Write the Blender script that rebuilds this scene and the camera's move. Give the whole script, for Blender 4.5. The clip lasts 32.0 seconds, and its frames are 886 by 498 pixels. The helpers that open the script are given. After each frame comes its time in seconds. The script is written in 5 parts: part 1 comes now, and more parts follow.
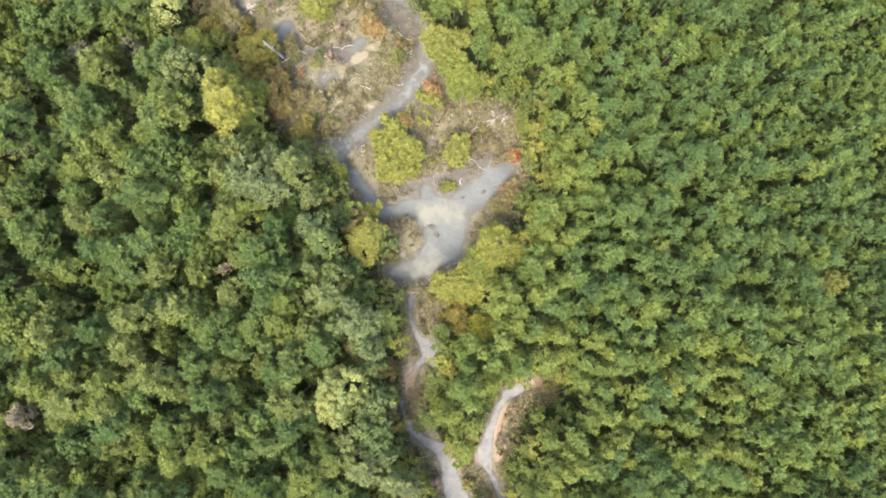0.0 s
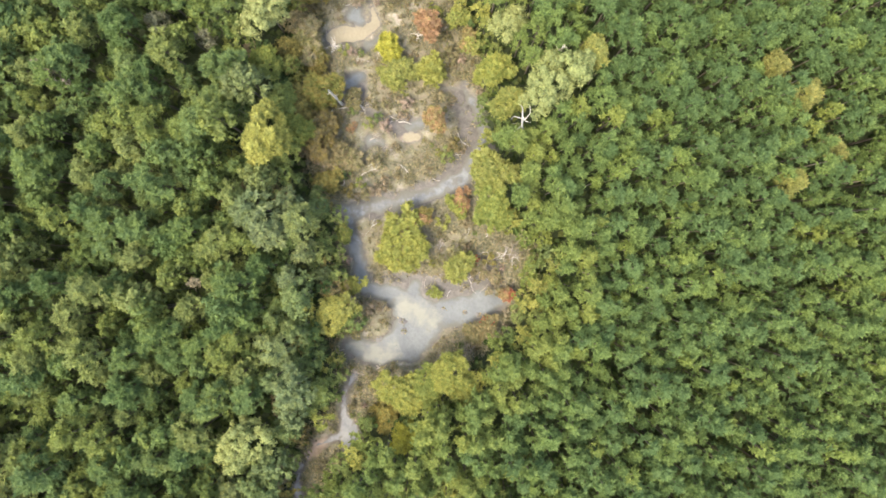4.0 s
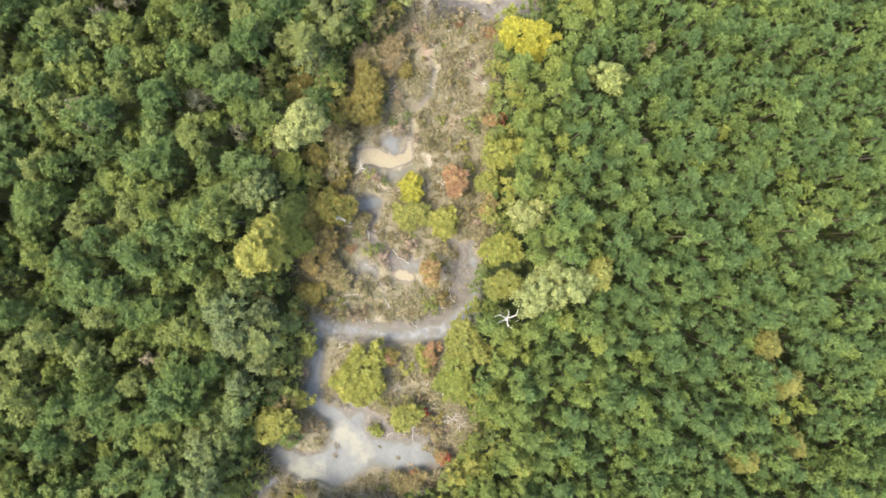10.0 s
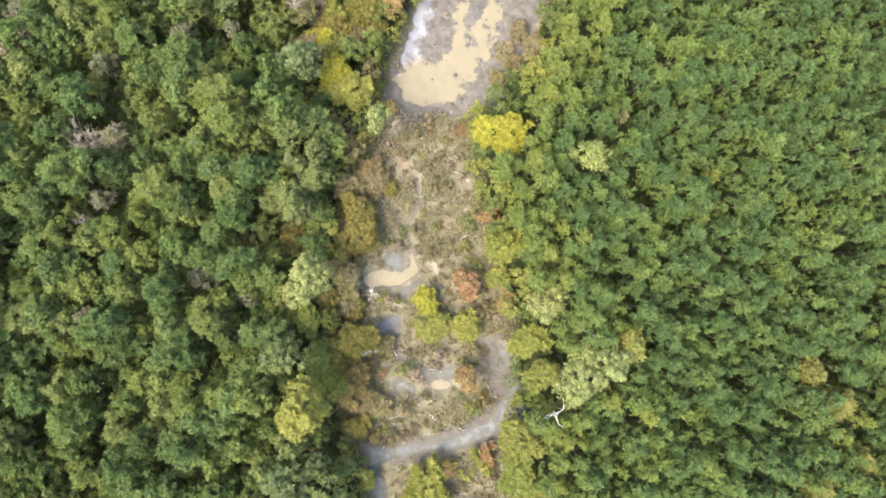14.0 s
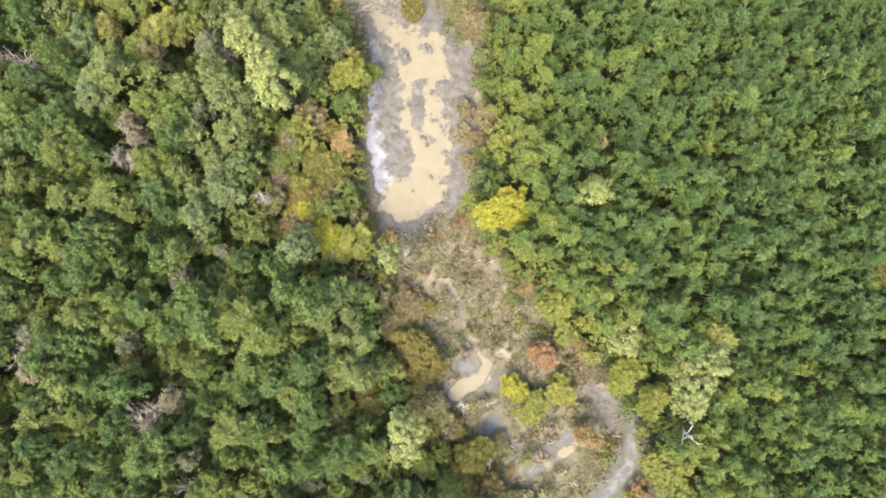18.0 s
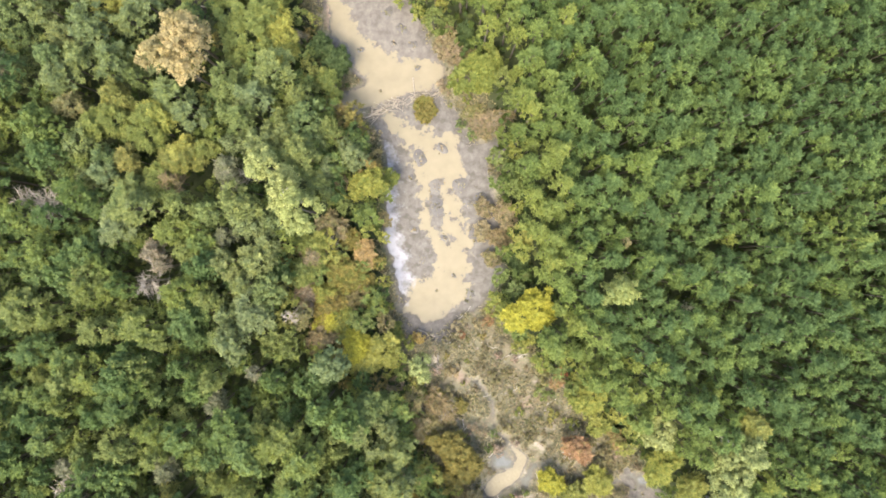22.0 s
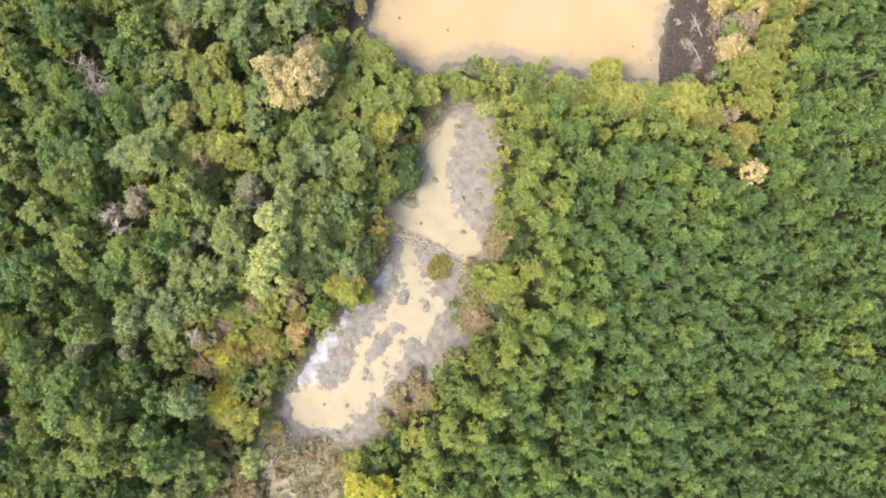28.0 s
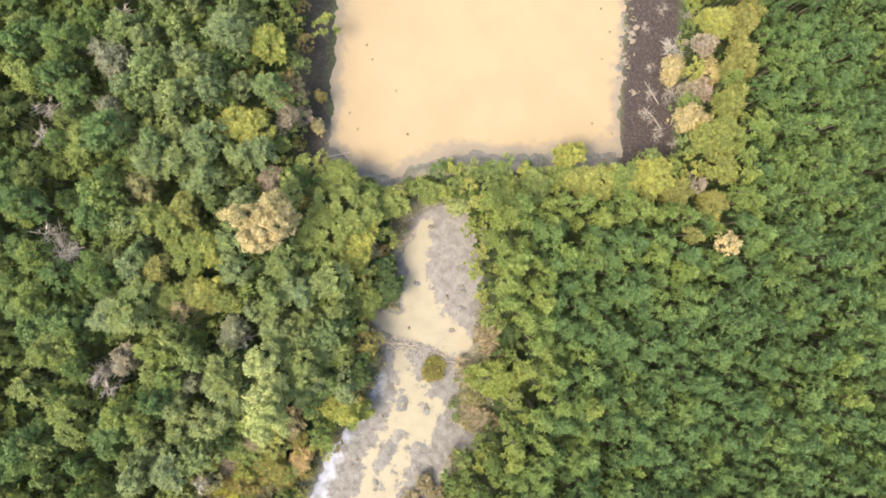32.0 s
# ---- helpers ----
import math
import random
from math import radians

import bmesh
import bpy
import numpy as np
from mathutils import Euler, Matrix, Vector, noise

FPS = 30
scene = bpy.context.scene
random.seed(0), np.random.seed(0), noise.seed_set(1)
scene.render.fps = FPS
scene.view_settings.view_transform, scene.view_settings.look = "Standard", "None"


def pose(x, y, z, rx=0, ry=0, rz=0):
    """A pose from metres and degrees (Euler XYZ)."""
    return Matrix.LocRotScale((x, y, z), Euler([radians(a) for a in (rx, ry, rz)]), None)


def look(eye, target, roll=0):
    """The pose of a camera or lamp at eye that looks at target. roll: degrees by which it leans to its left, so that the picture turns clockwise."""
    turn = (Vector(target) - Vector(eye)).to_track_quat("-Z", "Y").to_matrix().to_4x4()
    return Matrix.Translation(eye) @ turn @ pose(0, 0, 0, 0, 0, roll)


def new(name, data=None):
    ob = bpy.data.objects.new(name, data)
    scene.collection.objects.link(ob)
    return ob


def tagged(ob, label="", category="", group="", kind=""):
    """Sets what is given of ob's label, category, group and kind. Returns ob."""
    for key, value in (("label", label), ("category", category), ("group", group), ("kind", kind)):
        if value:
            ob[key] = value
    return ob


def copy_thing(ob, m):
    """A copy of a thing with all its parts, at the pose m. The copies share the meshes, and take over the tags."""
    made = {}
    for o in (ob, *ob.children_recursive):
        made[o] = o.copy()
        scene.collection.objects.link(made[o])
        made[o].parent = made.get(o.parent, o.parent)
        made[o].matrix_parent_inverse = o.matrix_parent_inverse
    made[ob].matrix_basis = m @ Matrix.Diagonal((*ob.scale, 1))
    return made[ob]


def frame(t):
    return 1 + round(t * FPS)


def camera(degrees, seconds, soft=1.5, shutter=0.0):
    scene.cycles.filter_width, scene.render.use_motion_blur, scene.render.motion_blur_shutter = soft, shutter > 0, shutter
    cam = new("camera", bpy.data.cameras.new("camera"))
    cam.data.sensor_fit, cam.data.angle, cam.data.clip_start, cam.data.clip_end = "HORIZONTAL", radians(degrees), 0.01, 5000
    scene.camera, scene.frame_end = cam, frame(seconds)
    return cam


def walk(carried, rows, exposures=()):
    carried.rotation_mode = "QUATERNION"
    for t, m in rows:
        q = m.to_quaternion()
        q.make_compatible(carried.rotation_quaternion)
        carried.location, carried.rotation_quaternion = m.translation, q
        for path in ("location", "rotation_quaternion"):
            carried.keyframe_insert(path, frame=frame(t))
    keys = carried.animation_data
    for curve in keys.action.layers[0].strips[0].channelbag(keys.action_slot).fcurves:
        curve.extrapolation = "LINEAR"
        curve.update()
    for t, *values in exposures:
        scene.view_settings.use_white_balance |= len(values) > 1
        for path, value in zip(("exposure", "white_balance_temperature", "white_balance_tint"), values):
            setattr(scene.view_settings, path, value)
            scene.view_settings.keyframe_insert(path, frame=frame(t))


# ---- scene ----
cam = camera(64.4, 32.0, soft=1.8)
# seconds, eye x, y, z, and turns about the camera's own x, y and the vertical (it looks straight down)
PATH = [
    (0, 1.59, 0.95, 117.52, 0.04, 0.83, 0.26),
    (0.5, 1.34, 3.17, 117.62, -0.01, 0.75, 0.26),
    (1, 1.08, 5.44, 117.72, -0.07, 0.68, 1.25),
    (1.5, 0.80, 7.76, 117.81, -0.14, 0.58, 2.43),
    (2, 0.48, 10.15, 117.92, -0.14, 0.50, 7.98),
    (2.5, 0.13, 12.57, 117.91, -0.15, 0.42, 15.55),
    (3, -0.22, 14.98, 117.89, -0.22, 0.38, 22.25),
    (3.5, -0.60, 17.34, 117.84, -0.34, 0.34, 23.03),
    (5.5, -2.43, 26.46, 117.78, -0.54, 0.66, 38.02),
    (6, -2.99, 28.64, 117.84, -0.56, 0.79, 38.19),
    (6.5, -3.67, 30.71, 117.79, -0.59, 0.90, 38.40),
    (7, -4.50, 32.69, 117.81, -0.49, 1.07, 44.52),
    (7.5, -5.45, 34.59, 117.84, -0.48, 1.12, 44.65),
    (8, -6.54, 36.44, 117.85, -0.48, 1.13, 44.69),
    (8.5, -7.78, 38.25, 117.91, -0.51, 1.11, 44.73),
    (9, -9.15, 40.01, 117.84, -0.49, 1.14, 44.84),
    (9.5, -10.60, 41.68, 117.87, -0.52, 1.14, 44.89),
    (10, -12.10, 43.26, 117.84, -0.59, 1.12, 44.97),
    (10.5, -13.66, 44.80, 117.86, -0.62, 1.08, 45.05),
    (11, -15.27, 46.35, 117.85, -0.63, 1.04, 45.04),
    (11.5, -16.93, 47.88, 117.88, -0.67, 1.01, 45.11),
    (12, -18.59, 49.39, 117.95, -0.72, 0.97, 45.15),
    (12.5, -20.24, 50.85, 117.95, -0.74, 0.92, 43.74),
    (13, -21.86, 52.28, 117.94, -0.72, 0.86, 42.75),
    (13.5, -23.42, 53.66, 117.95, -0.83, 0.76, 35.90),
    (14, -24.96, 55.05, 118.08, -0.75, 0.70, 30.07),
    (14.5, -26.41, 56.48, 118.31, -0.68, 0.72, 29.20),
    (16.5, -31.78, 62.56, 119.12, -0.40, 0.50, 15.69),
    (17, -33.01, 64.23, 119.33, -0.46, 0.43, 5.27),
    (17.5, -34.09, 66.04, 119.35, -0.49, 0.42, 1.31),
    (18, -35.02, 67.95, 119.24, -0.46, 0.42, 1.24),
    (18.5, -35.82, 69.87, 119.22, -0.43, 0.41, 1.16),
    (19, -36.57, 71.82, 119.23, -0.38, 0.39, 1.09),
    (19.5, -37.26, 73.80, 119.28, -0.33, 0.33, 0.99),
    (20, -37.86, 75.84, 119.37, -0.32, 0.29, 0.64),
    (20.5, -38.35, 77.95, 119.45, -0.34, 0.25, -1.88),
    (21, -38.72, 80.11, 119.48, -0.36, 0.24, -2.40),
    (21.5, -38.99, 82.32, 119.53, -0.39, 0.26, -2.44),
    (22, -39.22, 84.59, 119.59, -0.43, 0.27, -2.49),
    (22.5, -39.43, 86.91, 119.73, -0.49, 0.26, -2.46),
    (23, -39.66, 89.28, 119.80, -0.56, 0.26, -0.19),
    (23.5, -39.92, 91.65, 119.83, -0.61, 0.27, 4.75),
    (24, -40.26, 93.97, 119.87, -0.65, 0.23, 10.55),
    (24.5, -40.71, 96.17, 119.94, -0.69, 0.09, 12.62),
    (25, -41.26, 98.24, 120.09, -0.66, -0.13, 14.69),
    (25.5, -41.98, 100.14, 120.27, -0.61, -0.40, 18.78),
    (27.5, -45.37, 107.29, 120.75, -0.50, -1.12, 39.38),
    (28, -46.36, 108.94, 120.87, -0.47, -1.40, 41.34),
    (28.5, -47.44, 110.62, 120.92, -0.45, -1.63, 41.45),
    (29, -48.58, 112.41, 120.95, -0.39, -1.84, 39.49),
    (29.5, -49.74, 114.30, 121.01, -0.25, -2.01, 33.88),
    (30, -50.93, 116.21, 121.08, -0.24, -2.05, 33.81),
    (30.5, -52.17, 118.09, 121.14, -0.26, -2.09, 33.86),
    (31, -53.44, 119.96, 121.05, -0.26, -2.14, 33.22),
    (31.5, -54.70, 121.76, 121.05, -0.24, -2.16, 33.04),
    (32, -55.92, 123.49, 121.07, -0.28, -2.19, 33.05),
]
walk(cam, [(t, pose(x, y, z, rx, ry, rz)) for t, x, y, z, rx, ry, rz in PATH], exposures=[(0.0, 1.95, 7150, 8), (32.0, 1.95, 7150, 8)])

# ---- light: thin high cloud, a soft sun ----
world = bpy.data.worlds.new("sky")
scene.world = world
world.use_nodes = True
wn = world.node_tree
sky = wn.nodes.new("ShaderNodeTexSky")
sky.sky_type, sky.sun_disc = "NISHITA", False
sky.sun_elevation, sky.sun_rotation = radians(62), radians(-152)
sky.air_density, sky.dust_density = 1.0, 2.5
back = wn.nodes["Background"]
back.inputs["Strength"].default_value = 0.206
wn.links.new(sky.outputs["Color"], back.inputs["Color"])
sun = new("sun", bpy.data.lights.new("sun", "SUN"))
sun.data.energy, sun.data.angle, sun.data.color = 1.7, radians(26), (1.0, 0.95, 0.86)
sun.matrix_world = look((-47, -88, 188), (0, 0, 0))

# ---- small tools ----
def lattice(ix, iy, seed):
    v = np.sin(ix * 127.1 + iy * 311.7 + seed * 74.7) * 43758.5453
    return v - np.floor(v)


def vnoise(x, y, seed=0):
    """Smooth value noise, 0 to 1, one bump a unit."""
    x, y = np.asarray(x, float), np.asarray(y, float)
    ix, iy = np.floor(x), np.floor(y)
    fx, fy = x - ix, y - iy
    fx, fy = fx * fx * (3 - 2 * fx), fy * fy * (3 - 2 * fy)
    a = lattice(ix, iy, seed) * (1 - fx) + lattice(ix + 1, iy, seed) * fx
    b = lattice(ix, iy + 1, seed) * (1 - fx) + lattice(ix + 1, iy + 1, seed) * fx
    return a * (1 - fy) + b * fy


def fbm(x, y, seed=0, octaves=4):
    total, amp, norm = 0.0, 1.0, 0.0
    for k in range(octaves):
        total = total + amp * vnoise(x * 2 ** k, y * 2 ** k, seed + 13 * k)
        norm += amp
        amp *= 0.55
    return total / norm


def smooth(a, b, v):
    s = np.clip((v - a) / (b - a), 0, 1)
    return s * s * (3 - 2 * s)


def chain(x, y, beads):
    """Distance to a chain of rounded links through beads (x, y, radius); negative inside."""
    best = np.full(np.shape(x), 1e9)
    if len(beads) == 1:
        beads = list(beads) * 2
    for (ax, ay, ar), (bx, by, br) in zip(beads, beads[1:]):
        dx, dy = bx - ax, by - ay
        s = np.clip(((x - ax) * dx + (y - ay) * dy) / max(dx * dx + dy * dy, 1e-9), 0, 1)
        best = np.minimum(best, np.hypot(x - ax - s * dx, y - ay - s * dy) - (ar + s * (br - ar)))
    return best


def mesh_of(name, verts, faces, mats, smooth_faces=False, values=(), face_mats=None):
    """A mesh from arrays: verts (n, 3), faces (m, 3 or 4), and float values for each vertex."""
    verts, faces = np.asarray(verts, np.float32), np.asarray(faces, np.int32)
    me = bpy.data.meshes.new(name)
    m, k = faces.shape
    me.vertices.add(len(verts))
    me.vertices.foreach_set("co", verts.ravel())
    me.loops.add(m * k)
    me.loops.foreach_set("vertex_index", faces.ravel())
    me.polygons.add(m)
    me.polygons.foreach_set("loop_start", np.arange(0, m * k, k, dtype=np.int32))
    me.polygons.foreach_set("loop_total", np.full(m, k, np.int32))
    me.polygons.foreach_set("use_smooth", np.full(m, smooth_faces))
    for mat in mats:
        me.materials.append(mat)
    if face_mats is not None:
        me.polygons.foreach_set("material_index", np.asarray(face_mats, np.int32))
    for key, data in values:
        me.attributes.new(key, "FLOAT", "POINT").data.foreach_set("value", np.asarray(data, np.float32))
    me.update(calc_edges=True)
    return me


def part(name, me, parent, label=""):
    ob = new(name, me)
    ob.parent = parent
    return tagged(ob, label=label)


# ---- materials ----
def shader(name):
    mat = bpy.data.materials.new(name)
    mat.use_nodes = True
    nt = mat.node_tree
    return mat, nt, nt.nodes["Principled BSDF"], nt.nodes["Material Output"]


def node(nt, kind, **inputs):
    n = nt.nodes.new(kind)
    for key, value in inputs.items():
        n.inputs[key.replace("_", " ")].default_value = value
    return n


def ramp(nt, source, stops):
    r = nt.nodes.new("ShaderNodeValToRGB")
    while len(r.color_ramp.elements) < len(stops):
        r.color_ramp.elements.new(0.5)
    for e, (at, c) in zip(r.color_ramp.elements, stops):
        e.position, e.color = at, (*c, 1)
    nt.links.new(source, r.inputs["Fac"])
    return r.outputs["Color"]


def blend(nt, fac, a, b, mode="MIX"):
    m = nt.nodes.new("ShaderNodeMix")
    m.data_type, m.blend_type = "RGBA", mode
    for sock, v in ((m.inputs["Factor"], fac), (m.inputs["A"], a), (m.inputs["B"], b)):
        if isinstance(v, (int, float)):
            sock.default_value = v
        elif isinstance(v, tuple):
            sock.default_value = (*v, 1)
        else:
            nt.links.new(v, sock)
    return m.outputs["Result"]


def maths(nt, op, a, b=0.0, c=0.0):
    m = nt.nodes.new("ShaderNodeMath")
    m.operation = op
    for sock, v in zip(m.inputs, (a, b, c)):
        if isinstance(v, (int, float)):
            sock.default_value = v
        else:
            nt.links.new(v, sock)
    return m.outputs["Value"]


def attr(nt, key):
    a = nt.nodes.new("ShaderNodeAttribute")
    a.attribute_name = key
    return a.outputs["Fac"]


def coords(nt):
    return nt.nodes.new("ShaderNodeNewGeometry").outputs["Position"]


def grain(nt, scale, detail=4.0, rough=0.6):
    n = node(nt, "ShaderNodeTexNoise", Scale=scale, Detail=detail, Roughness=rough)
    nt.links.new(coords(nt), n.inputs["Vector"])
    return n.outputs["Fac"]


def leaf_mat(name, palette, through_light=0.3, speck=0.9, mixed=0.5):
    """Foliage: the palette runs over the trees of a kind, each leaf spray a little lighter or darker."""
    mat, nt, bsdf, out = shader(name)
    info = nt.nodes.new("ShaderNodeObjectInfo")
    which = maths(nt, "FRACT", maths(nt, "ADD", attr(nt, "tree"), info.outputs["Random"]))
    # leaves of one crown differ too, more from limb to limb than from spray to spray
    which = maths(nt, "ADD", which, maths(nt, "MULTIPLY_ADD", grain(nt, 1.1, 3.0, 0.6), mixed, -0.5 * mixed))
    k = len(palette)
    base = ramp(nt, which, [(i / (k - 1), (1.03 * c[0], c[1], c[2])) for i, c in enumerate(palette)])
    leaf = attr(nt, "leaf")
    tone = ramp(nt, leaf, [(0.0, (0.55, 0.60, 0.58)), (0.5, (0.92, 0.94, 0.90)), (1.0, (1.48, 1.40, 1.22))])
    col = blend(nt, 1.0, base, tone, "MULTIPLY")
    fine = ramp(nt, grain(nt, 4.6, 4.0, 0.78), [(0.3, (0.42, 0.46, 0.44)), (0.7, (1.6, 1.54, 1.46))])
    col = blend(nt, speck, col, fine, "MULTIPLY")
    nt.links.new(col, bsdf.inputs["Base Color"])
    bsdf.inputs["Roughness"].default_value = 0.62
    bsdf.inputs["Specular IOR Level"].default_value = 0.12
    tr = nt.nodes.new("ShaderNodeBsdfTranslucent")
    nt.links.new(col, tr.inputs["Color"])
    mix = nt.nodes.new("ShaderNodeMixShader")
    mix.inputs["Fac"].default_value = through_light
    nt.links.new(bsdf.outputs["BSDF"], mix.inputs[1])
    nt.links.new(tr.outputs["BSDF"], mix.inputs[2])
    nt.links.new(mix.outputs["Shader"], out.inputs["Surface"])
    return mat


def rough_mat(name, dark, light, scale=3.0, roughness=0.85, bump=0.4):
    mat, nt, bsdf, out = shader(name)
    g = grain(nt, scale, 5.0)
    info = nt.nodes.new("ShaderNodeObjectInfo")
    col = ramp(nt, g, [(0.3, dark), (0.7, light)])
    tone = ramp(nt, info.outputs["Random"], [(0.0, (0.8, 0.8, 0.8)), (1.0, (1.2, 1.18, 1.12))])
    nt.links.new(blend(nt, 1.0, col, tone, "MULTIPLY"), bsdf.inputs["Base Color"])
    bsdf.inputs["Roughness"].default_value = roughness
    b = node(nt, "ShaderNodeBump", Strength=bump, Distance=0.05)
    nt.links.new(grain(nt, scale * 4, 3.0), b.inputs["Height"])
    nt.links.new(b.outputs["Normal"], bsdf.inputs["Normal"])
    return mat


LEAF = {
    "stand": leaf_mat("stand_leaves", [(0.060, 0.098, 0.036), (0.072, 0.114, 0.042), (0.088, 0.126, 0.037), (0.090, 0.136, 0.046), (0.106, 0.144, 0.038), (0.120, 0.154, 0.043), (0.142, 0.168, 0.043)], mixed=0.25),
    # yellower edge leaves, made lighter for the extra light beside the clearing
    "stand_edge": leaf_mat("stand_edge_leaves", [(0.092, 0.132, 0.042), (0.108, 0.146, 0.043), (0.124, 0.158, 0.046), (0.145, 0.170, 0.045)]),
    "wood": leaf_mat("wood_leaves", [(0.064, 0.102, 0.034), (0.075, 0.115, 0.044), (0.088, 0.126, 0.036), (0.090, 0.134, 0.054), (0.108, 0.140, 0.037), (0.102, 0.142, 0.054), (0.122, 0.150, 0.039), (0.118, 0.144, 0.050), (0.136, 0.162, 0.056)]),
    "wood_edge": leaf_mat("wood_edge_leaves", [(0.094, 0.132, 0.056), (0.124, 0.156, 0.056), (0.112, 0.148, 0.076), (0.142, 0.168, 0.058), (0.124, 0.154, 0.078), (0.156, 0.178, 0.066)]),
    "yellow_green": leaf_mat("yellow_green_leaves", [(0.145, 0.175, 0.050), (0.185, 0.202, 0.056), (0.215, 0.220, 0.062), (0.19, 0.20, 0.066), (0.168, 0.190, 0.055)], mixed=1.0),
    "yellow": leaf_mat("yellow_leaves", [(0.205, 0.222, 0.046), (0.235, 0.24, 0.046), (0.275, 0.27, 0.048), (0.245, 0.245, 0.05)], mixed=1.2),
    "gold": leaf_mat("gold_leaves", [(0.135, 0.145, 0.046), (0.175, 0.150, 0.050), (0.150, 0.140, 0.050), (0.19, 0.155, 0.056), (0.150, 0.125, 0.066)], mixed=1.4),
    "orange": leaf_mat("orange_leaves", [(0.20, 0.185, 0.08), (0.25, 0.168, 0.092), (0.24, 0.142, 0.092), (0.235, 0.18, 0.085), (0.21, 0.15, 0.108)], mixed=1.6),
    "red": leaf_mat("red_leaves", [(0.36, 0.08, 0.062), (0.27, 0.095, 0.066), (0.20, 0.12, 0.075)], mixed=1.1),
    "pale": leaf_mat("pale_leaves", [(0.215, 0.25, 0.092), (0.25, 0.272, 0.112), (0.20, 0.235, 0.10)]),
    "tan": leaf_mat("tan_leaves", [(0.31, 0.265, 0.135), (0.33, 0.265, 0.14), (0.28, 0.245, 0.115)]),
    "pink": leaf_mat("faded_pink_leaves", [(0.26, 0.195, 0.165), (0.225, 0.175, 0.145), (0.20, 0.18, 0.125)], mixed=1.2),
    "edge": leaf_mat("edge_leaves", [(0.106, 0.146, 0.050), (0.130, 0.163, 0.054), (0.152, 0.177, 0.058), (0.115, 0.153, 0.062)]),
    "brush": leaf_mat("brush_leaves", [(0.19, 0.150, 0.090), (0.155, 0.143, 0.070), (0.215, 0.168, 0.122), (0.165, 0.163, 0.07), (0.235, 0.20, 0.13)], 0.3, 0.6),
    "peach": leaf_mat("peach_leaves", [(0.26, 0.215, 0.085), (0.34, 0.245, 0.10), (0.31, 0.225, 0.115)], mixed=1.2),
    "olive": leaf_mat("olive_leaves", [(0.120, 0.148, 0.046), (0.145, 0.158, 0.050), (0.155, 0.150, 0.052)], mixed=1.2),
    "faded": leaf_mat("faded_leaves", [(0.175, 0.156, 0.108), (0.195, 0.170, 0.130), (0.145, 0.144, 0.090), (0.140, 0.144, 0.105), (0.115, 0.128, 0.075)], mixed=1.2),
    "dark": leaf_mat("dark_leaves", [(0.050, 0.078, 0.034), (0.060, 0.088, 0.036)]),
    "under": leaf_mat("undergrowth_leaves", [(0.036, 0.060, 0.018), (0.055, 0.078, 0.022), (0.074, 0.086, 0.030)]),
    "grass": leaf_mat("dry_grass", [(0.218, 0.196, 0.128), (0.172, 0.162, 0.095), (0.275, 0.25, 0.185), (0.150, 0.162, 0.078), (0.200, 0.172, 0.118)], 0.3, 0.5),
}
BARK = rough_mat("bark", (0.055, 0.045, 0.034), (0.11, 0.092, 0.07), 6.0)
BLEACHED = rough_mat("bleached_wood", (0.42, 0.385, 0.345), (0.60, 0.56, 0.51), 8.0, 0.7)
TWIG = rough_mat("grey_twigs", (0.185, 0.16, 0.13), (0.31, 0.275, 0.23), 6.0)
STICK = rough_mat("weathered_sticks", (0.19, 0.16, 0.125), (0.36, 0.315, 0.26), 5.0)


